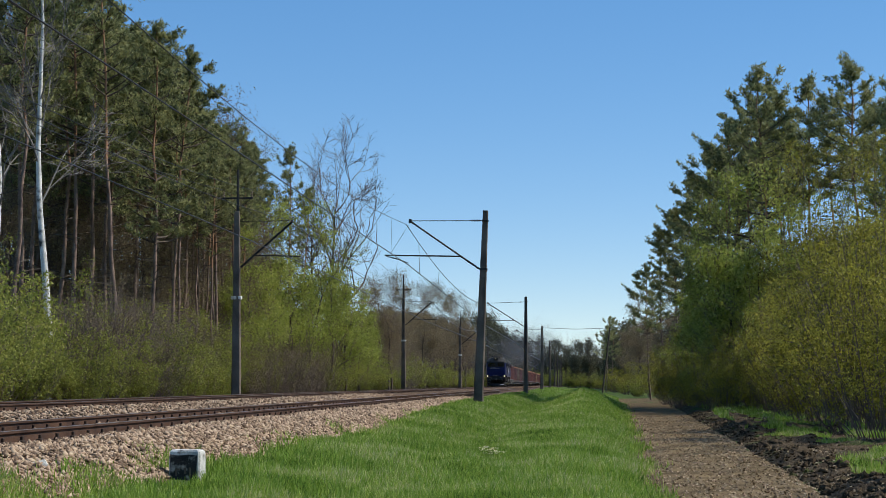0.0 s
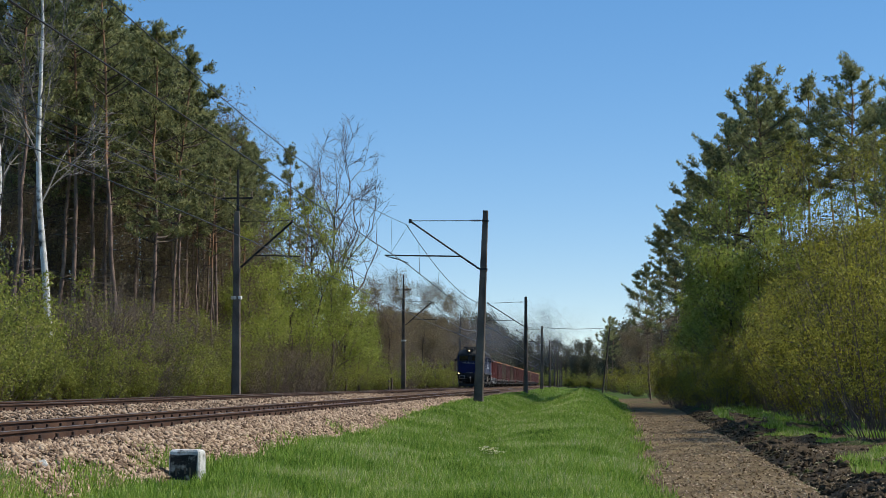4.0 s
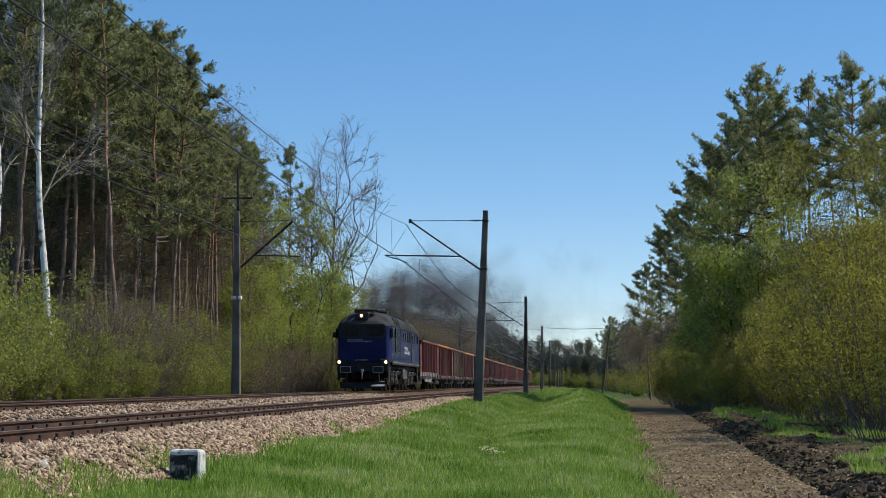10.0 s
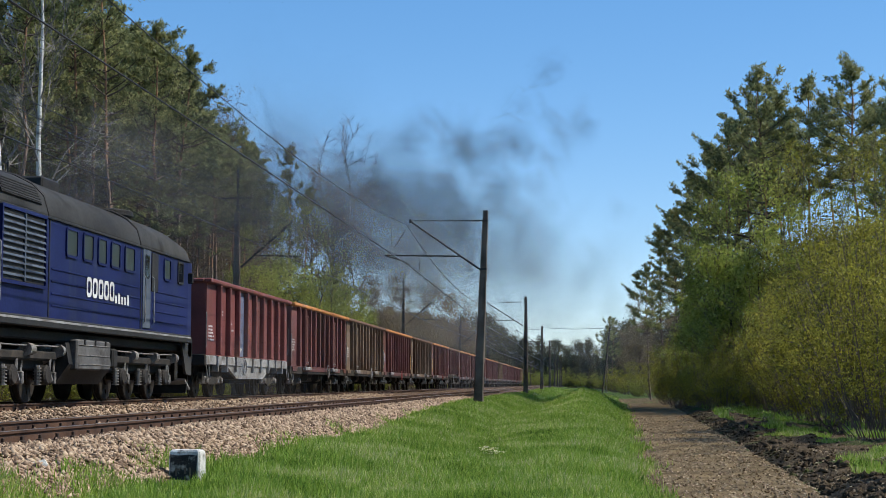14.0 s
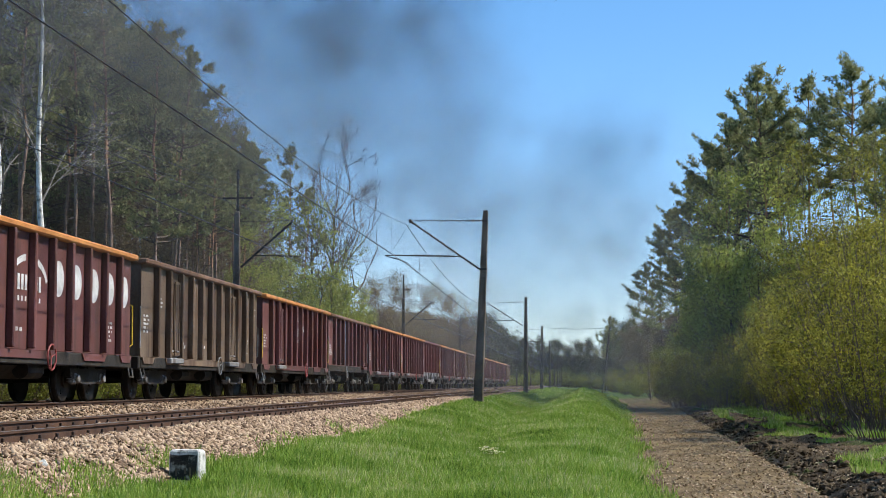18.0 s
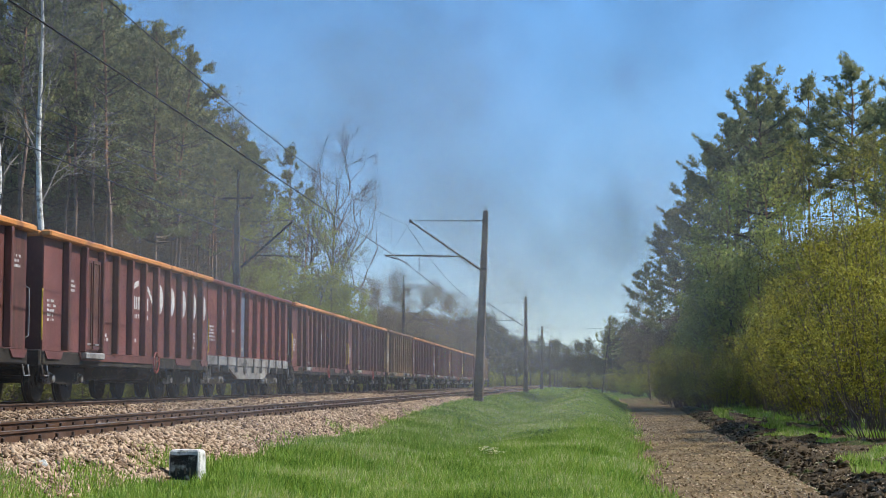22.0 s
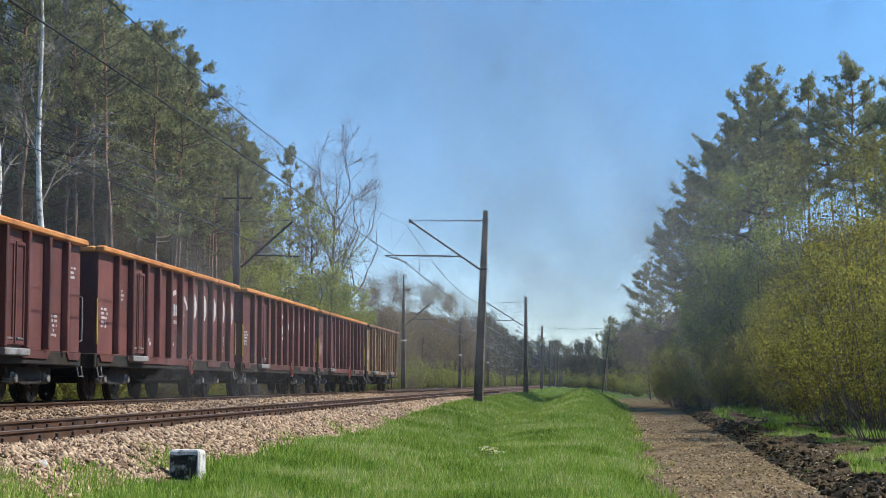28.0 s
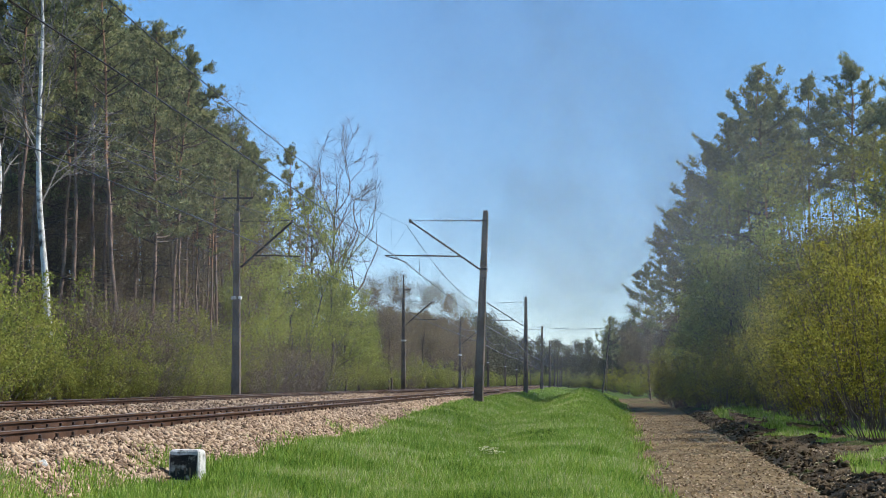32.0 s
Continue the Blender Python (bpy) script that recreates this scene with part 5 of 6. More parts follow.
    for a in (0.3, 2.4, 4.5):
        s.tube([(hw + 0.12, hy, 0.86), (hw + 0.13, hy + 0.24 * math.cos(a), 0.86 + 0.24 * math.sin(a))], 0.012, 4)
    part("brake_wheel", s, A_REDWHEEL if logo else A_GREY, w)
    for ys, way in ((y0 + 0.05, -1), (y1 - 0.05, 1)):
        part("step", Shape().tube([(hw + 0.02, ys - 0.12, floor_z - 0.26), (hw + 0.06, ys - 0.12, 0.52), (hw + 0.06, ys + 0.16, 0.52), (hw + 0.02, ys + 0.16, floor_z - 0.26)], 0.016, 5), A_GREY, w)
        part("grab_rail", Shape().tube([(hw - 0.02, ys + way * 0.02, floor_z + 0.2), (hw + 0.02, ys + way * 0.16, floor_z + 0.25), (hw + 0.02, ys + way * 0.16, floor_z + 1.1), (hw - 0.02, ys + way * 0.02, floor_z + 1.15)], 0.015, 5), A_YELLOW if logo else A_GREY, w)
        part("headstock", Shape().box(-hw, hw, min(ys + way * 0.06, ys + way * 0.2), max(ys + way * 0.06, ys + way * 0.2), floor_z - 0.28, floor_z + 0.02, 0.02), A_DARK, w)
        buffers(w, ys + way * 0.2, way)
    # lettering as plain bars
    x = hw + 0.0035
    bays = list(zip([y0] + list(ribs), list(ribs) + [y1]))
    rng = random.Random(int(length * 10) + len(ribs))
    s = Shape()
    for bi, zc, n in ((0, 1.9, 5), (1, 2.35, 3), (2, 2.05, 3), (len(bays) - 2, 1.62, 5), (len(bays) - 1, 2.6, 3), (3, 1.35, 2), (5, 1.30, 1)):
        a, b = bays[bi]
        for i in range(n):
            y = a + 0.22
            end = b - 0.18 - rng.uniform(0, 0.35) * (b - a)
            hgt = 0.05 if n > 2 else 0.075
            while y < end - 0.07:
                wd = rng.choice((0.03, 0.045, 0.06))
                if rng.random() < 0.82:
                    s.box(x, x + 0.003, y, y + wd, zc - 0.09 * i, zc - 0.09 * i + hgt)
                y += wd + 0.022
    part("stencil_marks", s, A_WHITE, w, "faded white unreadable stencil lines")
    if logo:
        # five pale discs and an arched emblem, broken by the ribs
        nb = len(bays)
        for j in range(5):
            a, b = bays[nb - 5 + j]
            c = (a + b) / 2
            r = min(0.40, (b - a) / 2 - 0.09)
            part("disc_mark", Shape().disc((x, c, 2.36), "x", r * 0.86, 0.005, 24), A_WHITE, w, "white painted disc")
        c = (bays[nb - 7][0] + bays[nb - 6][1]) / 2
        s = Shape()
        for k in range(14):
            t0, t1 = math.pi * (0.08 + 0.84 * k / 14), math.pi * (0.08 + 0.84 * (k + 0.92) / 14)
            q = [(c - 1.05 * math.cos(t), 2.12 + 0.58 * math.sin(t)) for t in (t0, t1)] + [(c - 0.95 * math.cos(t), 2.10 + 0.48 * math.sin(t)) for t in (t1, t0)]
            if all(abs(p[0] - ry) > 0.06 for p in q for ry in ribs):
                s.loft([[(x, *p) for p in q], [(x + 0.004, *p) for p in q]])
        for k in range(7):
            yy = c - 0.62 + 0.19 * k
            if all(abs(yy + 0.06 - ry) > 0.13 for ry in ribs):
                s.box(x, x + 0.004, yy, yy + 0.12, 2.04, 2.32)
                s.box(x, x + 0.004, yy + 0.02, yy + 0.10, 1.84, 1.93)
        part("arch_mark", s, A_WHITE, w, "white arched emblem with letter blocks")
    if stripe is not None:
        a, b = bays[stripe]
        part("colour_stripe", Shape().box(x - 0.0005, x + 0.002, a + 0.06, b - 0.06, floor_z + 0.03, top_z - 0.15), A_STRIPE, w, "blue-grey painted panel")
    for yc in (y0 + 2.15 if kind == "A" else y0 + 1.9, y1 - 2.15 if kind == "A" else y1 - 1.9):
        wagon_bogie(w, yc)
    return w


A_RIBS = [1.45, 2.57, 3.75, 4.85, 5.95, 7.05, 8.15, 9.25, 10.4, 11.55, 12.65]
B_RIBS = [1.5, 2.74, 3.98, 5.22, 6.46, 7.70, 8.94, 10.18, 11.3]


def make_a(paint, rim, label, logo, length=14.05):
    return open_wagon("open_wagon", length, paint, rim, 0.98, 3.22, [r * length / 14.05 for r in A_RIBS], (3.16,) if logo else (3.16, 9.82), "A", label, logo)


# leading end along the train, and kind
CONSIST = [(259.25, "B1"), (272.3, "O"), (286.05, "N"), (299.75, "L"), (314.1, "N"), (328.5, "L"), (342.3, "B2"), (355.2, "O"), (369.6, "L"), (383.1, "B3"), (396.2, "L"), (410.35, "L"), (424.95, "C"),
           (438.75, "O"), (453.4, "O"), (468.1, "L"), (482.8, "L"), (497.2, "L"), (511.75, "C")]
LOCO_FRONT = 241.4
TRAIN = []


def build_wagons():
    proto = {}
    for i, (s0, kd) in enumerate(CONSIST):
        if kd not in proto:
            if kd == "O":
                w = make_a(A_MAROON, A_RIM_ORANGE, "dark maroon ribbed open freight wagon with orange rim", False)
            elif kd == "L":
                w = make_a(A_MAROON, A_RIM_ORANGE, "maroon open freight wagon with orange rim and white discs", True)
            elif kd == "N":
                w = make_a(A_BROWN, A_RIM_RUST, "dirty brown ribbed open freight wagon with rusty rim", False)
            elif kd == "C":
                w = make_a(A_OCHRE, A_RIM_RUST, "ochre-brown rusted open freight wagon with double doors", False, 13.5)
            else:
                w = open_wagon("open_wagon", 12.75, A_RED if kd != "B2" else A_MAROON, A_RED if kd != "B2" else A_RIM_RUST, 1.14, 3.2, B_RIBS, (11.3 - 0.55,) if kd == "B2" else (), "B",
                               "faded red open wagon with grey truss underframe" if kd != "B2" else "dark red open wagon with pale blue panel", False, A_GREY if kd != "B2" else None, 3)
            proto[kd] = w
            TRAIN.append((w, s0))
            continue
        TRAIN.append((copy_thing(proto[kd], pose(0, 0, 0)), s0))


def loco_section(y, half, z0, spring, top, flat=0.35):
    """Cross-section of the body shell: upright walls and a rounded roof."""
    pts = [(-half, z0), (-half, spring)]
    for i in range(1, 10):
        a = math.pi * i / 10
        pts.append((-half * math.cos(a) * (1 - 0.06 * math.sin(a)), spring + (top - spring) * math.sin(a) ** 0.82))
    pts += [(half, spring), (half, z0)]
    return [(x, y, z) for x, z in pts]


def build_loco():
    lo = thing("diesel_locomotive", pose(0, 0, 0), "dark blue heavy diesel locomotive with grey roof and lit lamps", "locomotive")
    Z0 = 1.56
    # body shell below the roof spring, in plan rounded at both ends
    plan_half = [(0.0, 1.22), (0.06, 1.30), (0.30, 1.38), (0.75, 1.455), (1.1, 1.475), (15.4, 1.475), (15.9, 1.44), (16.25, 1.36), (16.45, 1.22)]
    s = Shape()
    ring = [(-h, y) for y, h in plan_half] + [(h, y) for y, h in reversed(plan_half)]
    s.loft([[(x, y, z) for x, y in ring][::-1] for z in (Z0, 2.4, 3.42)])
    body = part("body", s, L_BLUE, lo, "dark blue painted body shell")
    rings = [loco_section(0.02, 1.22, 3.42, 3.44, 3.62), loco_section(0.25, 1.33, 3.42, 3.46, 3.85), loco_section(0.75, 1.43, 3.42, 3.48, 4.12), loco_section(1.7, 1.47, 3.42, 3.5, 4.28), loco_section(4.4, 1.47, 3.42, 3.5, 4.34),
             loco_section(14.2, 1.47, 3.42, 3.5, 4.30), loco_section(15.6, 1.44, 3.42, 3.48, 4.15), loco_section(16.15, 1.36, 3.42, 3.46, 3.9), loco_section(16.44, 1.2, 3.42, 3.44, 3.62)]
    part("roof", Shape().loft(rings), L_ROOF, lo, "sooty dark grey rounded roof", smooth=True)
    # roof joints and fittings
    for y in (4.55, 10.95):
        part("roof_seam", Shape().loft([[(x * 1.006, y - 0.04, z + 0.004) for x, _, z in loco_section(0, 1.475, 3.42, 3.5, 4.35)], [(x * 1.012, y, z + 0.02) for x, _, z in loco_section(0, 1.475, 3.42, 3.5, 4.36)], [(x * 1.006, y + 0.04, z + 0.004) for x, _, z in loco_section(0, 1.475, 3.42, 3.5, 4.35)]]), L_BLACK, lo)
    part("exhaust_stack", Shape().box(-0.45, 0.45, 7.2, 8.3, 4.30, 4.56, 0.04), L_BLACK, lo, "soot-black exhaust outlet")
    part("fan_cover", Shape().disc((0, 2.9, 4.36), "z", 0.85, 0.16, 24, 0.03), L_BLACK, lo)
    part("fan_cover", Shape().disc((0, 12.6, 4.34), "z", 0.8, 0.16, 24, 0.03), L_BLACK, lo)
    for y in (2.2, 3.3):
        s = Shape()
        for k in range(5):
            s.box(1.02, 1.08, y + 0.16 * k, y + 0.16 * k + 0.06, 3.95, 4.03, 0.01)
        s.box(0.98, 1.10, y - 0.06, y + 0.82, 3.93, 3.96, 0.01)
        part("roof_vent", s, L_BLACK, lo)
    for sx in (-1, 1):
        slope = [(sx * 1.44, 3.62), (sx * 1.30, 3.92)]
        vent = part("roof_grille", Shape().loft([[(x + sx * d, y, z + d * 0.6) for y in (2.1, 4.2) for x, z in (slope if y < 3 else slope[::-1])] for d in (-0.02, 0.03)]), L_BLACK, lo, "black air grille let into the roof slope")
        for k in range(6):
            u = (k + 0.5) / 6
            x, z = slope[0][0] + (slope[1][0] - slope[0][0]) * u, slope[0][1] + (slope[1][1] - slope[0][1]) * u
            part("roof_slat", Shape().box(x + sx * 0.03 - 0.015, x + sx * 0.03 + 0.015, 2.15, 4.15, z + 0.012, z + 0.035, 0.004), L_ROOF, vent)
    part("antenna", Shape().tube([(0.3, 5.6, 4.3), (0.3, 5.6, 4.62)], 0.02, 6), L_BLACK, lo)
    part("horn", Shape().tube([(-0.4, 0.75, 4.20), (-0.4, 0.1, 4.24)], [0.05, 0.10], 8), L_BLACK, lo)
    part("horn", Shape().tube([(0.5, 0.75, 4.20), (0.5, 0.2, 4.23)], [0.05, 0.09], 8), L_BLACK, lo)
    part("horn_hood", Shape().box(-0.55, 0.75, 0.45, 1.05, 4.24, 4.36, 0.05), L_BLACK, lo)
    # top headlamp
    lamp = part("headlamp", Shape().loft([ring3 for ring3 in ([(a, 0.02, b) for a, b in ring_outline(0, 3.98, 0.58, 0.40, 0.12)], [(a, 0.75, b) for a, b in ring_outline(0, 4.0, 0.62, 0.46, 0.12)])]), L_ROOF, lo, "lit roof headlamp in its housing")
    part("lens", Shape().disc((-0.09, 0.0, 3.98), "y", 0.07, 0.05, 16, 0.01), L_LAMP, lamp, "glowing warm white lens")
    part("unlit_lens", Shape().disc((0.09, 0.0, 3.98), "y", 0.06, 0.05, 16, 0.01), L_GLASS, lamp)
    for sx in (-1.16, 1.16):
        b = part("marker_lamp", Shape().box(sx - 0.24, sx + 0.24, -0.14, 0.12, 1.36, 1.70, 0.05), L_BLACK, lo, "lit buffer-beam lamp in a black box")
        part("lens", Shape().disc((sx + (0.08 if sx > 0 else -0.08), -0.15, 1.53), "y", 0.08, 0.04, 16, 0.01), L_LAMP, b, "glowing warm white lens")
    # windscreens
    o = ring_outline(0, 3.17, 2.44, 0.74, 0.2)
    part("screen_surround", Shape().loft([[(a, -0.012, b) for a, b in o], [(a, 0.05, b) for a, b in o]]), L_RUBBER, lo, "black band round the windscreens")
    for sx in (-1, 1):
        for ya, yb in ((0.1, 1.15), (16.35, 15.3)):
            ring = [(ya, 1.40), (yb, 1.40), (ya + (yb - ya) * 0.55, 0.62), (ya, 0.58)]
            part("corner_skirt", Shape().loft([[(sx * 1.30, a, b) for a, b in ring], [(sx * 1.36, a, b) for a, b in ring]]), L_ROOF, lo, "grey sheet corner skirt")
        part("gutter", Shape().box(min(sx * 1.47, sx * 1.51), max(sx * 1.47, sx * 1.51), 0.9, 15.5, 3.40, 3.45, 0.01), L_BLACK, lo)
    for cx in (-0.66, 0.66):
        o = ring_outline(cx, 3.17, 1.02, 0.62, 0.13)
        i = ring_outline(cx, 3.17, 0.90, 0.50, 0.09)
        wd = part("windscreen", Shape().loft([[(a, -0.035, b) for a, b in o], [(a, 0.03, b) for a, b in o]]), L_RUBBER, lo, "dark cab windscreen in black rubber")
        part("pane", Shape().loft([[(a, -0.043, b) for a, b in i], [(a, -0.036, b) for a, b in i]]), L_GLASS, wd)
        part("wiper", Shape().tube([(cx + 0.1, -0.06, 3.42), (cx - 0.12, -0.06, 3.05)], 0.012, 4), L_BLACK, wd)
    s = Shape()
    for k in range(5):
        o, i = ring_outline(0.07, 0, 0.145, 0.16, 0.045), ring_outline(0.07, 0, 0.09, 0.105, 0.025)
        s.loft([[(-0.82 + 0.165 * k + p, yy, 2.67 + q) for p, q in c] for c, yy in ((o, -0.002), (o, -0.006), (i, -0.006), (i, -0.002))], caps=False)
    for k in range(5):
        s.box(0.06 + 0.09 * k, 0.11 + 0.09 * k, -0.006, -0.002, 2.575, 2.645 + 0.03 * (k % 2))
    part("name_marks", s, A_GREY, lo, "pale grey maker's marks as plain shapes")
    s = Shape()
    for k in range(8):
        s.box(-0.38 + 0.085 * k, -0.325 + 0.085 * k, -0.006, -0.002, 1.60, 1.69)
    part("number_marks", s, L_SILVER, lo, "grey running number bars")
    # buffer beam, plates, plough, hoses at both ends
    for way, ye in ((-1, 0.0), (1, 16.45)):
        part("buffer_beam", Shape().box(-1.36, 1.36, min(ye, ye - way * 0.5), max(ye, ye - way * 0.5), 1.02, Z0 - 0.002, 0.04), L_BLACK, lo)
        for sx in (-1.1, 0.62):
            o = ring_outline(sx + 0.24, 1.13, 0.56, 0.34, 0.03)
            i = ring_outline(sx + 0.24, 1.13, 0.50, 0.28, 0.02)
            pl = part("buffer_plate", Shape().loft([[(a, ye + way * 0.34, b) for a, b in o], [(a, ye + way * 0.42, b) for a, b in o]]), L_BLACK, lo)
            part("plate_edge", Shape().loft([[(a, ye + way * 0.421, b) for a, b in o], [(a, ye + way * 0.428, b) for a, b in o], [(a, ye + way * 0.428, b) for a, b in i], [(a, ye + way * 0.421, b) for a, b in i]], caps=False), A_GREY, pl, "worn pale plate edge")
            part("buffer_stock", Shape().tube([(sx + 0.24, ye, 1.12), (sx + 0.24, ye + way * 0.34, 1.12)], [0.12, 0.10], 10), L_BLACK, pl)
        s = Shape()
        s.loft([[(x, ye + way * (0.38 - 0.12 * abs(x)), z) for x, z in ((-1.2, 0.48), (-1.15, 0.14), (0, 0.12), (1.15, 0.14), (1.2, 0.48), (0, 0.52))], [(x, ye + way * (0.30 - 0.12 * abs(x)), z) for x, z in ((-1.2, 0.48), (-1.15, 0.14), (0, 0.12), (1.15, 0.14), (1.2, 0.48), (0, 0.52))]])
        part("snow_plough", s, L_BLACK, lo, "black steel snow plough above the rails")
        part("plough_strut", Shape().box(-0.9, -0.8, min(ye, ye + way * 0.3), max(ye, ye + way * 0.3), 0.45, 1.03).box(0.8, 0.9, min(ye, ye + way * 0.3), max(ye, ye + way * 0.3), 0.45, 1.03), L_BLACK, lo)
        part("coupling_hook", Shape().box(-0.06, 0.06, min(ye, ye + way * 0.4), max(ye, ye + way * 0.4), 1.0, 1.16, 0.02).tube([(0, ye + way * 0.36, 1.05), (0.02, ye + way * 0.40, 0.8), (0, ye + way * 0.36, 0.62)], 0.035, 6), A_GREY, lo, "worn steel coupling hook")
        for hx in (-0.55, -0.4, 0.4, 0.6):
            part("air_hose", Shape().tube([(hx, ye + way * 0.02, 1.04), (hx, ye + way * 0.22, 0.95), (hx + 0.05, ye + way * 0.2, 0.62)], 0.028, 6), L_RUBBER, lo)
        # paler grey steel here stands in for light from above on the slope
        part("track_step", Shape().loft([[(0.50, ye + way * 0.44, 0.22), (1.22, ye + way * 0.34, 0.22), (1.16, ye + way * 0.05, 0.46), (0.66, ye + way * 0.05, 0.46)], [(0.50, ye + way * 0.44, 0.27), (1.22, ye + way * 0.34, 0.27), (1.16, ye + way * 0.05, 0.51), (0.66, ye + way * 0.05, 0.51)]]), A_GREY, lo, "sloped step plate, its grey paled for light from above")
    # sides: sill, grille, windows, doors, marks
    for sx in (-1, 1):
        X = sx * 1.475

        def out(a, b):
            return (X + a, X + b) if sx > 0 else (X - b, X - a)
        part("side_sill", Shape().box(*out(-0.10, 0.035), 0.75, 15.7, Z0 - 0.17, Z0 + 0.02, 0.02), L_BLACK, lo)
        part("sill_trim", Shape().box(*out(0.036, 0.042), 0.8, 15.6, Z0 - 0.06, Z0 - 0.02), A_GREY, lo, "pale worn sill line")
        g = part("grille", Shape().box(*out(0.002, 0.03), 2.02, 4.25, 2.14, 3.36, 0.01), L_BLACK, lo, "black louvred air intake")
        part("grille_frame", side_frame(Shape(), X, 1.96, 4.31, 2.08, 3.42, 0.03, 0.06, 0.066 * sx), L_BLUE, g)
        for k in range(10):
            z = 2.22 + 0.112 * k
            for ga, gb in ((2.03, 3.11), (3.17, 4.24)):
                o0, o1, o2 = X + 0.031 * sx, X + 0.066 * sx, X + 0.052 * sx
                part("slat", Shape().loft([[(o0, y, z + 0.045), (o1, y, z), (o1, y, z + 0.012), (o2, y, z + 0.045)] for y in (ga, gb)]), L_DOOR, g)
        part("grille_post", Shape().box(*out(0.031, 0.07), 3.11, 3.17, 2.15, 3.35, 0.006), L_DOOR, g)
        for a, b, z0, z1, glass in ((0.35, 0.93, 2.80, 3.36, L_GLASS), (5.55, 6.30, 2.78, 3.36, L_PANE), (6.62, 7.32, 2.78, 3.36, L_PANE), (7.62, 8.25, 2.78, 3.36, L_PANE), (8.55, 9.25, 2.78, 3.36, L_PANE), (9.6, 10.4, 2.78, 3.36, L_PANE), (12.95, 13.6, 2.80, 3.34, L_PANE), (14.3, 14.85, 2.80, 3.36, L_GLASS)):
            s = Shape()
            side_frame(s, X, a, b, z0, z1, 0.10, 0.05, 0.03 * sx)
            wn_ = part("side_window", s, L_BLUE if glass is L_PANE else L_RUBBER, lo, "round-cornered body-side window")
            s = Shape()
            side_panel(s, X + 0.004 * sx, a + 0.05, b - 0.05, z0 + 0.05, z1 - 0.05, 0.06, 0.006 * sx)
            part("pane", s, glass, wn_)
        for a, b in ((1.12, 1.78), (11.1, 11.75)):
            d = part("cab_door", Shape().box(*out(0.002, 0.022), a, b, Z0 + 0.06, 3.40, 0.008), L_DOOR, lo, "weathered grey-blue cab door")
            s = Shape()
            side_panel(s, X + 0.023 * sx, a + 0.14, b - 0.14, 2.75, 3.28, 0.05, 0.006 * sx)
            part("door_window", s, L_GLASS, d)
            for yy in (a - 0.07, b + 0.05):
                part("handrail", Shape().tube([(X + 0.03 * sx, yy, 1.7), (X + 0.09 * sx, yy, 1.76), (X + 0.09 * sx, yy, 2.75), (X + 0.03 * sx, yy, 2.82)], 0.014, 5), A_GREY, d, "bare metal handrail")
        part("louvre", Shape().box(*out(0.002, 0.025), 11.85, 12.4, 2.48, 3.36, 0.008), L_BLACK, lo)
        for z in (1.80, 2.02, 2.25, 2.48):
            part("body_rib", Shape().box(*out(0.001, 0.016), 4.75, 10.9, z, z + 0.035, 0.006), L_BLUE, lo)
            part("body_rib", Shape().box(*out(0.001, 0.016), 12.0, 15.2, z, z + 0.035, 0.006), L_BLUE, lo)
        for y in (4.6, 10.95):
            part("panel_joint", Shape().box(*out(0.001, 0.012), y - 0.025, y + 0.025, Z0 + 0.03, 3.42), L_BLACK, lo)
        s = Shape()
        for k in range(5):
            a = 6.9 + 0.40 * k
            o, i = ring_outline(0.16, 0, 0.33, 0.40, 0.10), ring_outline(0.16, 0, 0.17, 0.24, 0.05)
            s.loft([[(X + sx * e, a + p, 2.29 + q) for p, q in c] for c, e in ((o, 0.017), (o, 0.020), (i, 0.020), (i, 0.017))], caps=False)
        for k in range(5):
            s.box(*out(0.017, 0.02), 8.9 + 0.23 * k, 9.03 + 0.23 * k, 2.06, 2.22 + 0.06 * (k % 3 == 1))
        part("name_marks", s, A_WHITE, lo, "white company marks as plain blocks")
        s = Shape()
        for k in range(5):
            s.box(*out(0.004, 0.007), 0.9 - 0.02 + 0.0, 1.0, 1.9, 1.98) if k == 0 else s.box(*out(0.004, 0.007), 1.82 + 0.03 * k, 1.84 + 0.03 * k, 1.9, 2.0)
        part("number_marks", s, A_WHITE, lo)
        if sx < 0:
            part("mirror", Shape().box(*out(0.0, 0.18), 0.25, 0.31, 2.85, 3.12, 0.02), L_BLACK, lo)
        part("mirror", Shape().box(*out(0.06, 0.20), 15.1, 15.16, 2.85, 3.12, 0.02), L_BLACK, lo)
    # underframe, tank, bogies
    part("underframe", Shape().box(-1.2, 1.2, 0.5, 15.95, 1.18, Z0 - 0.18, 0.03), L_BLACK, lo)
    tank = part("fuel_tank", Shape().loft([[(x, y, z) for x, z in ((-1.3, 1.17), (-1.38, 0.75), (-1.1, 0.36), (1.1, 0.36), (1.38, 0.75), (1.3, 1.17))] for y in (6.2, 9.1)]), L_BLACK, lo)
    box = part("battery_box", Shape().box(1.28, 1.46, 6.45, 8.75, 0.64, 1.24, 0.03), L_DUSTY, tank, "dusty grey battery box")
    for z in (0.74, 0.92, 1.12):
        part("box_rib", Shape().box(1.461, 1.475, 6.55, 8.65, z, z + 0.02, 0.004), L_SILVER, tank)
    for y in (6.9, 7.6, 8.3):
        part("box_hinge", Shape().box(1.461, 1.485, y, y + 0.08, 1.14, 1.24, 0.008), L_BLACK, tank)
    part("battery_box", Shape().box(-1.48, -1.28, 6.45, 8.75, 0.64, 1.24, 0.03), L_DUSTY, tank, "dusty grey battery box")
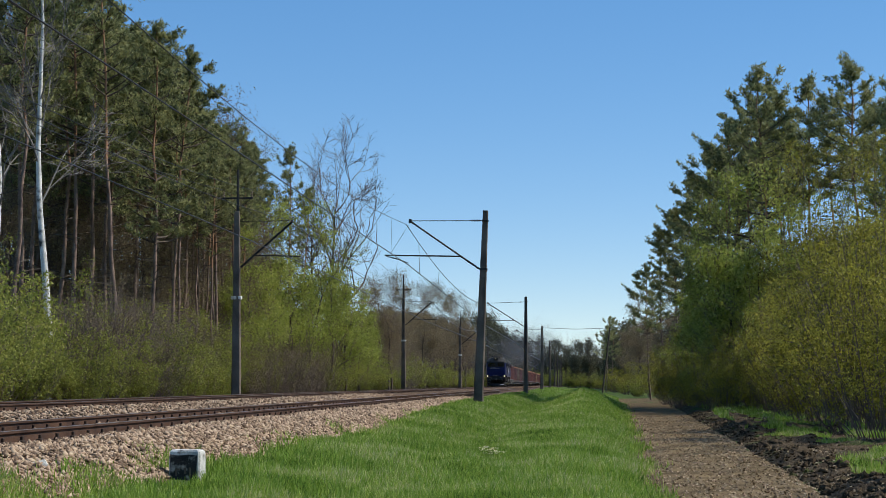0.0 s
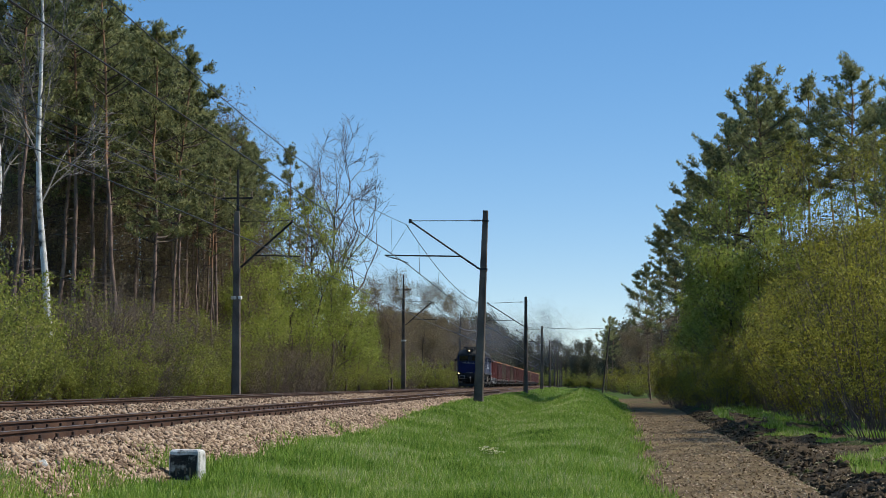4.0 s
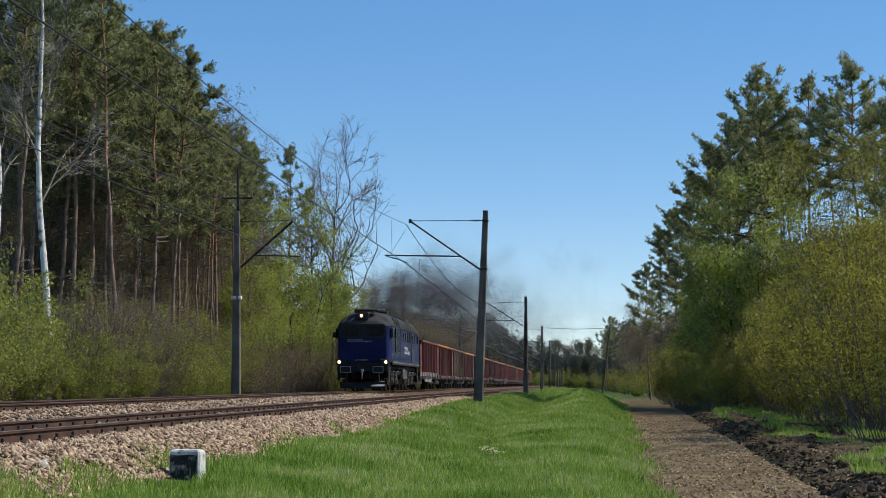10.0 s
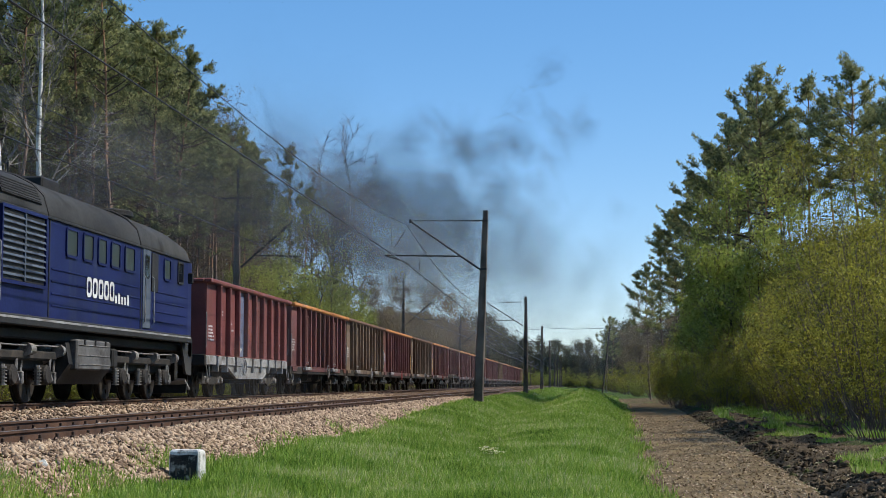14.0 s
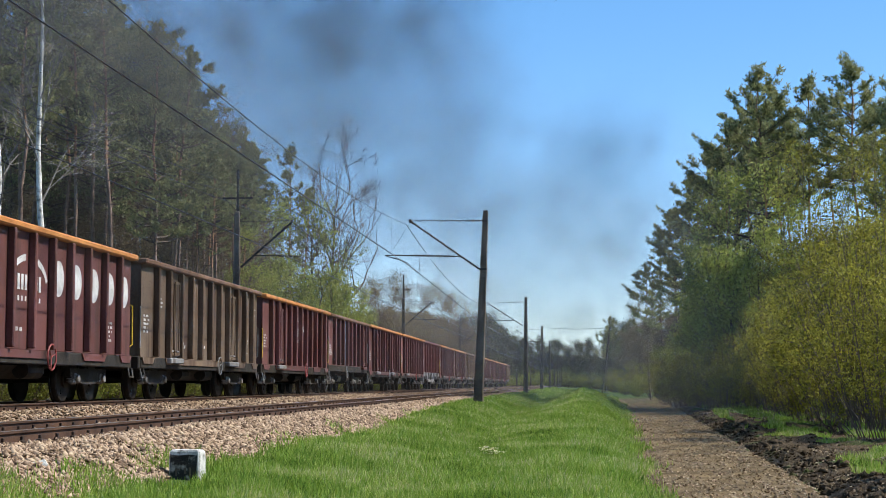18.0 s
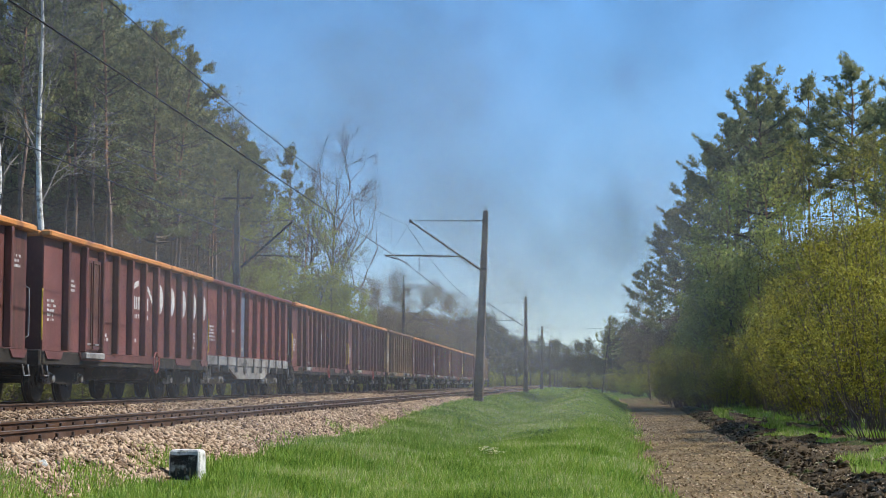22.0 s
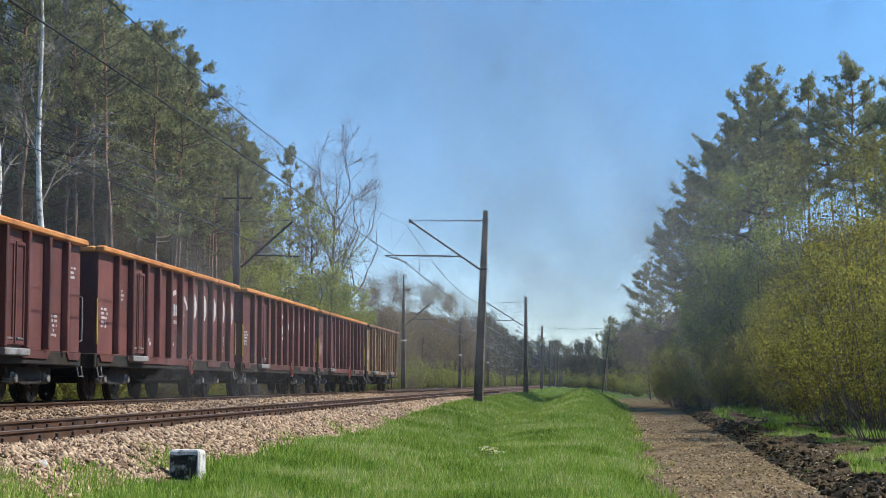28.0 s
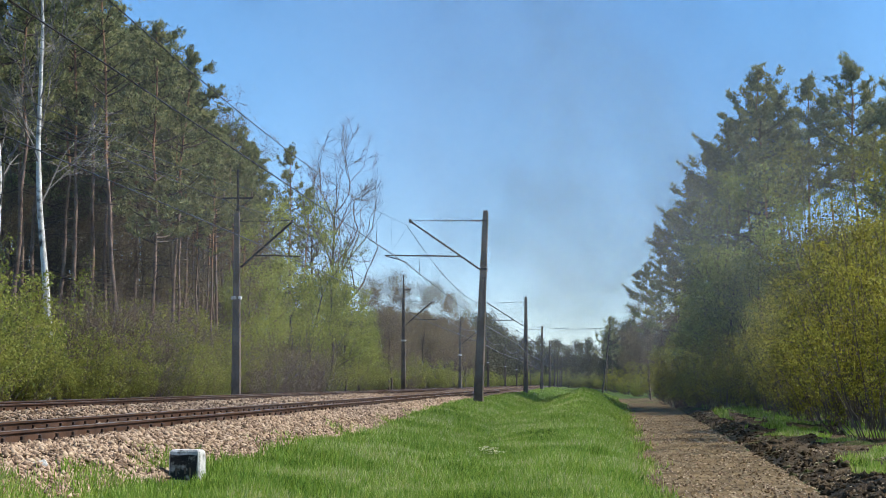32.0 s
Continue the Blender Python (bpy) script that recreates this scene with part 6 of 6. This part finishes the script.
    for yc in (3.55, 12.4):
        bg = part("bogie", Shape().box(-1.0, 1.0, yc - 2.3, yc + 2.3, 0.62, 0.95, 0.04), L_BLACK, lo, "black three-axle bogie")
        for sx in (-1.12, 1.12):
            part("bogie_frame", Shape().box(sx - 0.08, sx + 0.08, yc - 2.5, yc + 2.5, 0.80, 0.99, 0.04), A_DARK, bg)
            for dy in (-1.85, 0, 1.85):
                part("axle_box", Shape().disc((sx, yc + dy, 0.53), "x", 0.19, 0.26, 14, 0.04), A_DARK, bg)
                for d2 in (-0.40,):
                    s = Shape().tube([(sx + 0.04, yc + dy + d2, 0.34), (sx + 0.04, yc + dy + d2, 0.72)], 0.05, 6)
                    for i in range(6):
                        s.disc((sx + 0.04, yc + dy + d2, 0.36 + 0.06 * i), "z", 0.085, 0.024, 10)
                    part("coil_spring", s, L_SILVER, bg, "dusty coil spring")
                part("brake_cylinder", Shape().tube([(sx + 0.1, yc + dy + 0.62, 1.0), (sx + 0.1, yc + dy + 0.92, 1.0)], 0.11, 12).disc((sx + 0.1, yc + dy + 0.60, 1.0), "y", 0.13, 0.04, 12), L_SILVER, bg)
                part("brake_hanger", Shape().tube([(sx, yc + dy + 0.72, 0.95), (sx, yc + dy + 0.62, 0.40)], 0.025, 6).tube([(sx + 0.05, yc + dy + 0.30, 0.92), (sx + 0.05, yc + dy + 0.25, 0.60), (sx + 0.05, yc + dy + 0.38, 0.42)], [0.03, 0.035, 0.05], 6).box(sx - 0.08, sx + 0.08, yc + dy + 0.55, yc + dy + 0.63, 0.36, 0.60, 0.02), L_SILVER, bg)
            part("pipe", Shape().tube([(sx + 0.12, yc - 2.4, 1.08), (sx + 0.12, yc, 1.06), (sx + 0.12, yc + 2.4, 1.08)], 0.018, 5), L_SILVER, bg)
            part("sand_box", Shape().box(sx - 0.12, sx + 0.2, yc - 2.95, yc - 2.62, 0.70, 1.12, 0.04), L_BLACK, bg)
        for dy in (-1.85, 0, 1.85):
            ws = wheelset(lo, yc + dy, 0.525)
            ROLLING.append((ws, 0.525))
    for yy in (5.95, 9.35):
        part("air_tank", Shape().tube([(0.9, yy - 0.2, 0.95), (0.9, yy + 0.2, 0.95)], 0.2, 10), L_SILVER, lo)
    return lo


LOCO = build_loco()
build_wagons()

# ---- diesel smoke: soft drifting pieces ----


def train_shift(t):
    """How far the train has run, in metres along the line."""
    return 15.468 * t + 0.5 * 0.0532 * (t - 18) ** 2


def smoke_piece(seed, veils, r0, r1, material):
    """One soft wisp: a loose knot of overlapping veils."""
    rng = np.random.default_rng(seed)
    vs, uvs = [], []
    for i in range(veils):
        c = Vector(rng.normal(0, 0.25 * r0, 3))
        d = Vector(rng.normal(0, 1, 3)).normalized()
        u = d.cross(Vector(rng.normal(0, 1, 3))).normalized()
        w = d.cross(u)
        r = rng.uniform(r0, r1)
        for a, b in ((-1, -1), (1, -1), (1, 1), (-1, 1)):
            vs.append(c + u * a * r + w * b * r)
            uvs.append((a, b))
    me = tri_mesh("smoke_wisp", [tuple(v) for v in vs], 4)
    lay = me.uv_layers.new(name="soft")
    lay.data.foreach_set("uv", np.asarray(uvs, np.float32).ravel())
    me.materials.append(material)
    return me


PUFFS = []
smoke = thing("smoke_plume", pose(0, 0, 0), "dark diesel exhaust smoke drifting behind the locomotive", "smoke")
WISPS = [smoke_piece(300 + i, 4, 1.6, 2.5, M_SMOKE) for i in range(6)]
BANKS = [smoke_piece(320 + i, 3, 3.2, 4.8, M_SMOKE_THIN) for i in range(6)]
VEILS = [smoke_piece(340 + i, 2, 6.0, 9.0, M_HAZE) for i in range(4)]
_rng = np.random.default_rng(77)
_te = -9.0
while _te < 15.8:
    near = _te > 6.5
    for j in range(15 if near else 6):
        wide = j >= (0 if not near else 8 if _te < 12.6 else 4)
        ob = part("smoke_bank" if wide else "smoke_puff", (BANKS if wide else WISPS)[int(_rng.integers(0, 6))], None, smoke)
        wait = float(_rng.uniform(0.8, 3.0)) if wide and near else 0.0
        PUFFS.append((ob, _te + 0.05 * (j % 10), Vector(np.clip(_rng.normal(0, 0.85, 3), -1.4, 1.4)), float(_rng.uniform(0.05, 1.2)) * (0.35 if not near else 0.7 if wide else 1), float(_rng.uniform(-60, 60)), float(_rng.uniform(0, 360)), wait))
    _te += 0.5 if near else 0.9
HAZE = []
for j in range(64):
    ob = part("haze_veil", VEILS[j % 4], None, smoke)
    x, y = float(_rng.uniform(-15, 3)), float(_rng.uniform(22, 150))
    passed = 13.0 - (y - 40) / 15.6
    HAZE.append((ob, x, y, float(_rng.uniform(4, 14)), max(0.5, passed + float(_rng.uniform(2.5, 6.5))), float(_rng.uniform(0, 360))))


def exhaust_y(t):
    return LOCO_FRONT - train_shift(t) + 7.75


def smoke_place(p, t):
    """Where a wisp is: below the engine until it is blown out, then rising, spreading and drifting."""
    ob, te, d, k, spin, a0, wait = p
    age = t - te
    if age < wait - 0.3:
        return pose(FAR_X, exhaust_y(t if age < 0 else te), -4.5, 0, 0, a0)
    age = max(age, 0)
    grow = 0.55 * math.sqrt(age) + 0.16 * age + 0.14 * max(0, age - 3.8) ** 2
    lift = 5.2 * k * (1 - math.exp(-age / 3.2)) + 0.20 * age + (0.22 * abs(d.y) * max(0, age - 5.5) ** 2 if te > 6.5 else 0)
    if ob.name.startswith("smoke_puff"):
        lift += 0.9 * max(0, age - 3.0) ** 2
    x = FAR_X + 0.75 * age + 0.012 * age * age + d.x * grow * (1.15 + 0.09 * max(0, age - 3))
    y = exhaust_y(te) - 3.2 * (1 - math.exp(-age / 0.7)) + d.y * grow * 1.3
    z = FAR_TOP + 2.9 + 2.4 * (1 - math.exp(-age / 0.12)) + lift + d.z * grow * 0.5
    return pose(x, y, max(z, 3.2), spin * age * 0.05, 0, a0 + spin * age * 0.12)


def motions():
    """Keys the train, its wheels and the smoke."""
    times = [0, 2, 4, 6, 8, 10, 12, 14, 16, 18, 20, 22, 24, 26, 28, 30, 32]
    for ob, s0 in [(LOCO, LOCO_FRONT)] + TRAIN:
        walk(ob, [(t, pose(FAR_X, s0 - train_shift(t), FAR_TOP)) for t in times])
    turn = {}
    for ws, r in ROLLING:
        if r not in turn:
            walk(ws, [(i / FPS, pose(0, 0, 0, math.degrees(train_shift(i / FPS) / r) % 360)) for i in range(0, 32 * FPS + 1)])
            turn[r] = ws
    for ob, s0 in [(LOCO, LOCO_FRONT)] + TRAIN:
        src = turn[0.525 if ob is LOCO else 0.46]
        for ws in ob.children_recursive:
            if ws.name.startswith("wheelset") and ws is not src:
                ws.rotation_mode = "QUATERNION"
                keys = ws.animation_data_create()
                keys.action = src.animation_data.action
                keys.action_slot = src.animation_data.action_slot
    for ob, x, y, z, t0, a in HAZE:
        rows = [(t, pose(x + (0.42 * (t - t0) if t > t0 else 0), y, -10 + (z + 10) * smooth(t0, t0 + 5, t) + 0.05 * max(0, t - t0), 0, 0, a + 2 * t)) for t in sorted({0.0, t0, t0 + 1.5, t0 + 3, t0 + 5, t0 + 9, 32.0}) if t <= 32]
        walk(ob, rows)
    for p in PUFFS:
        te, out = p[1], p[1] + p[6]
        rows = [t for t in range(0, 33, 2) if t < te - 0.5] + [out - 0.31, out + 0.05] + [te + a for a in (0.15, 0.5, 1.0, 2.0, 3.5, 6.0, 9.0, 13.0, 18.0, 24.0, 30.0, 36.0, 44.0) if a > p[6] + 0.1]
        rows = sorted({0.0, 32.0, *[round(t, 2) for t in rows if 0 < t < 32]})
        walk(p[0], [(t, smoke_place(p, t)) for t in rows])


motions()
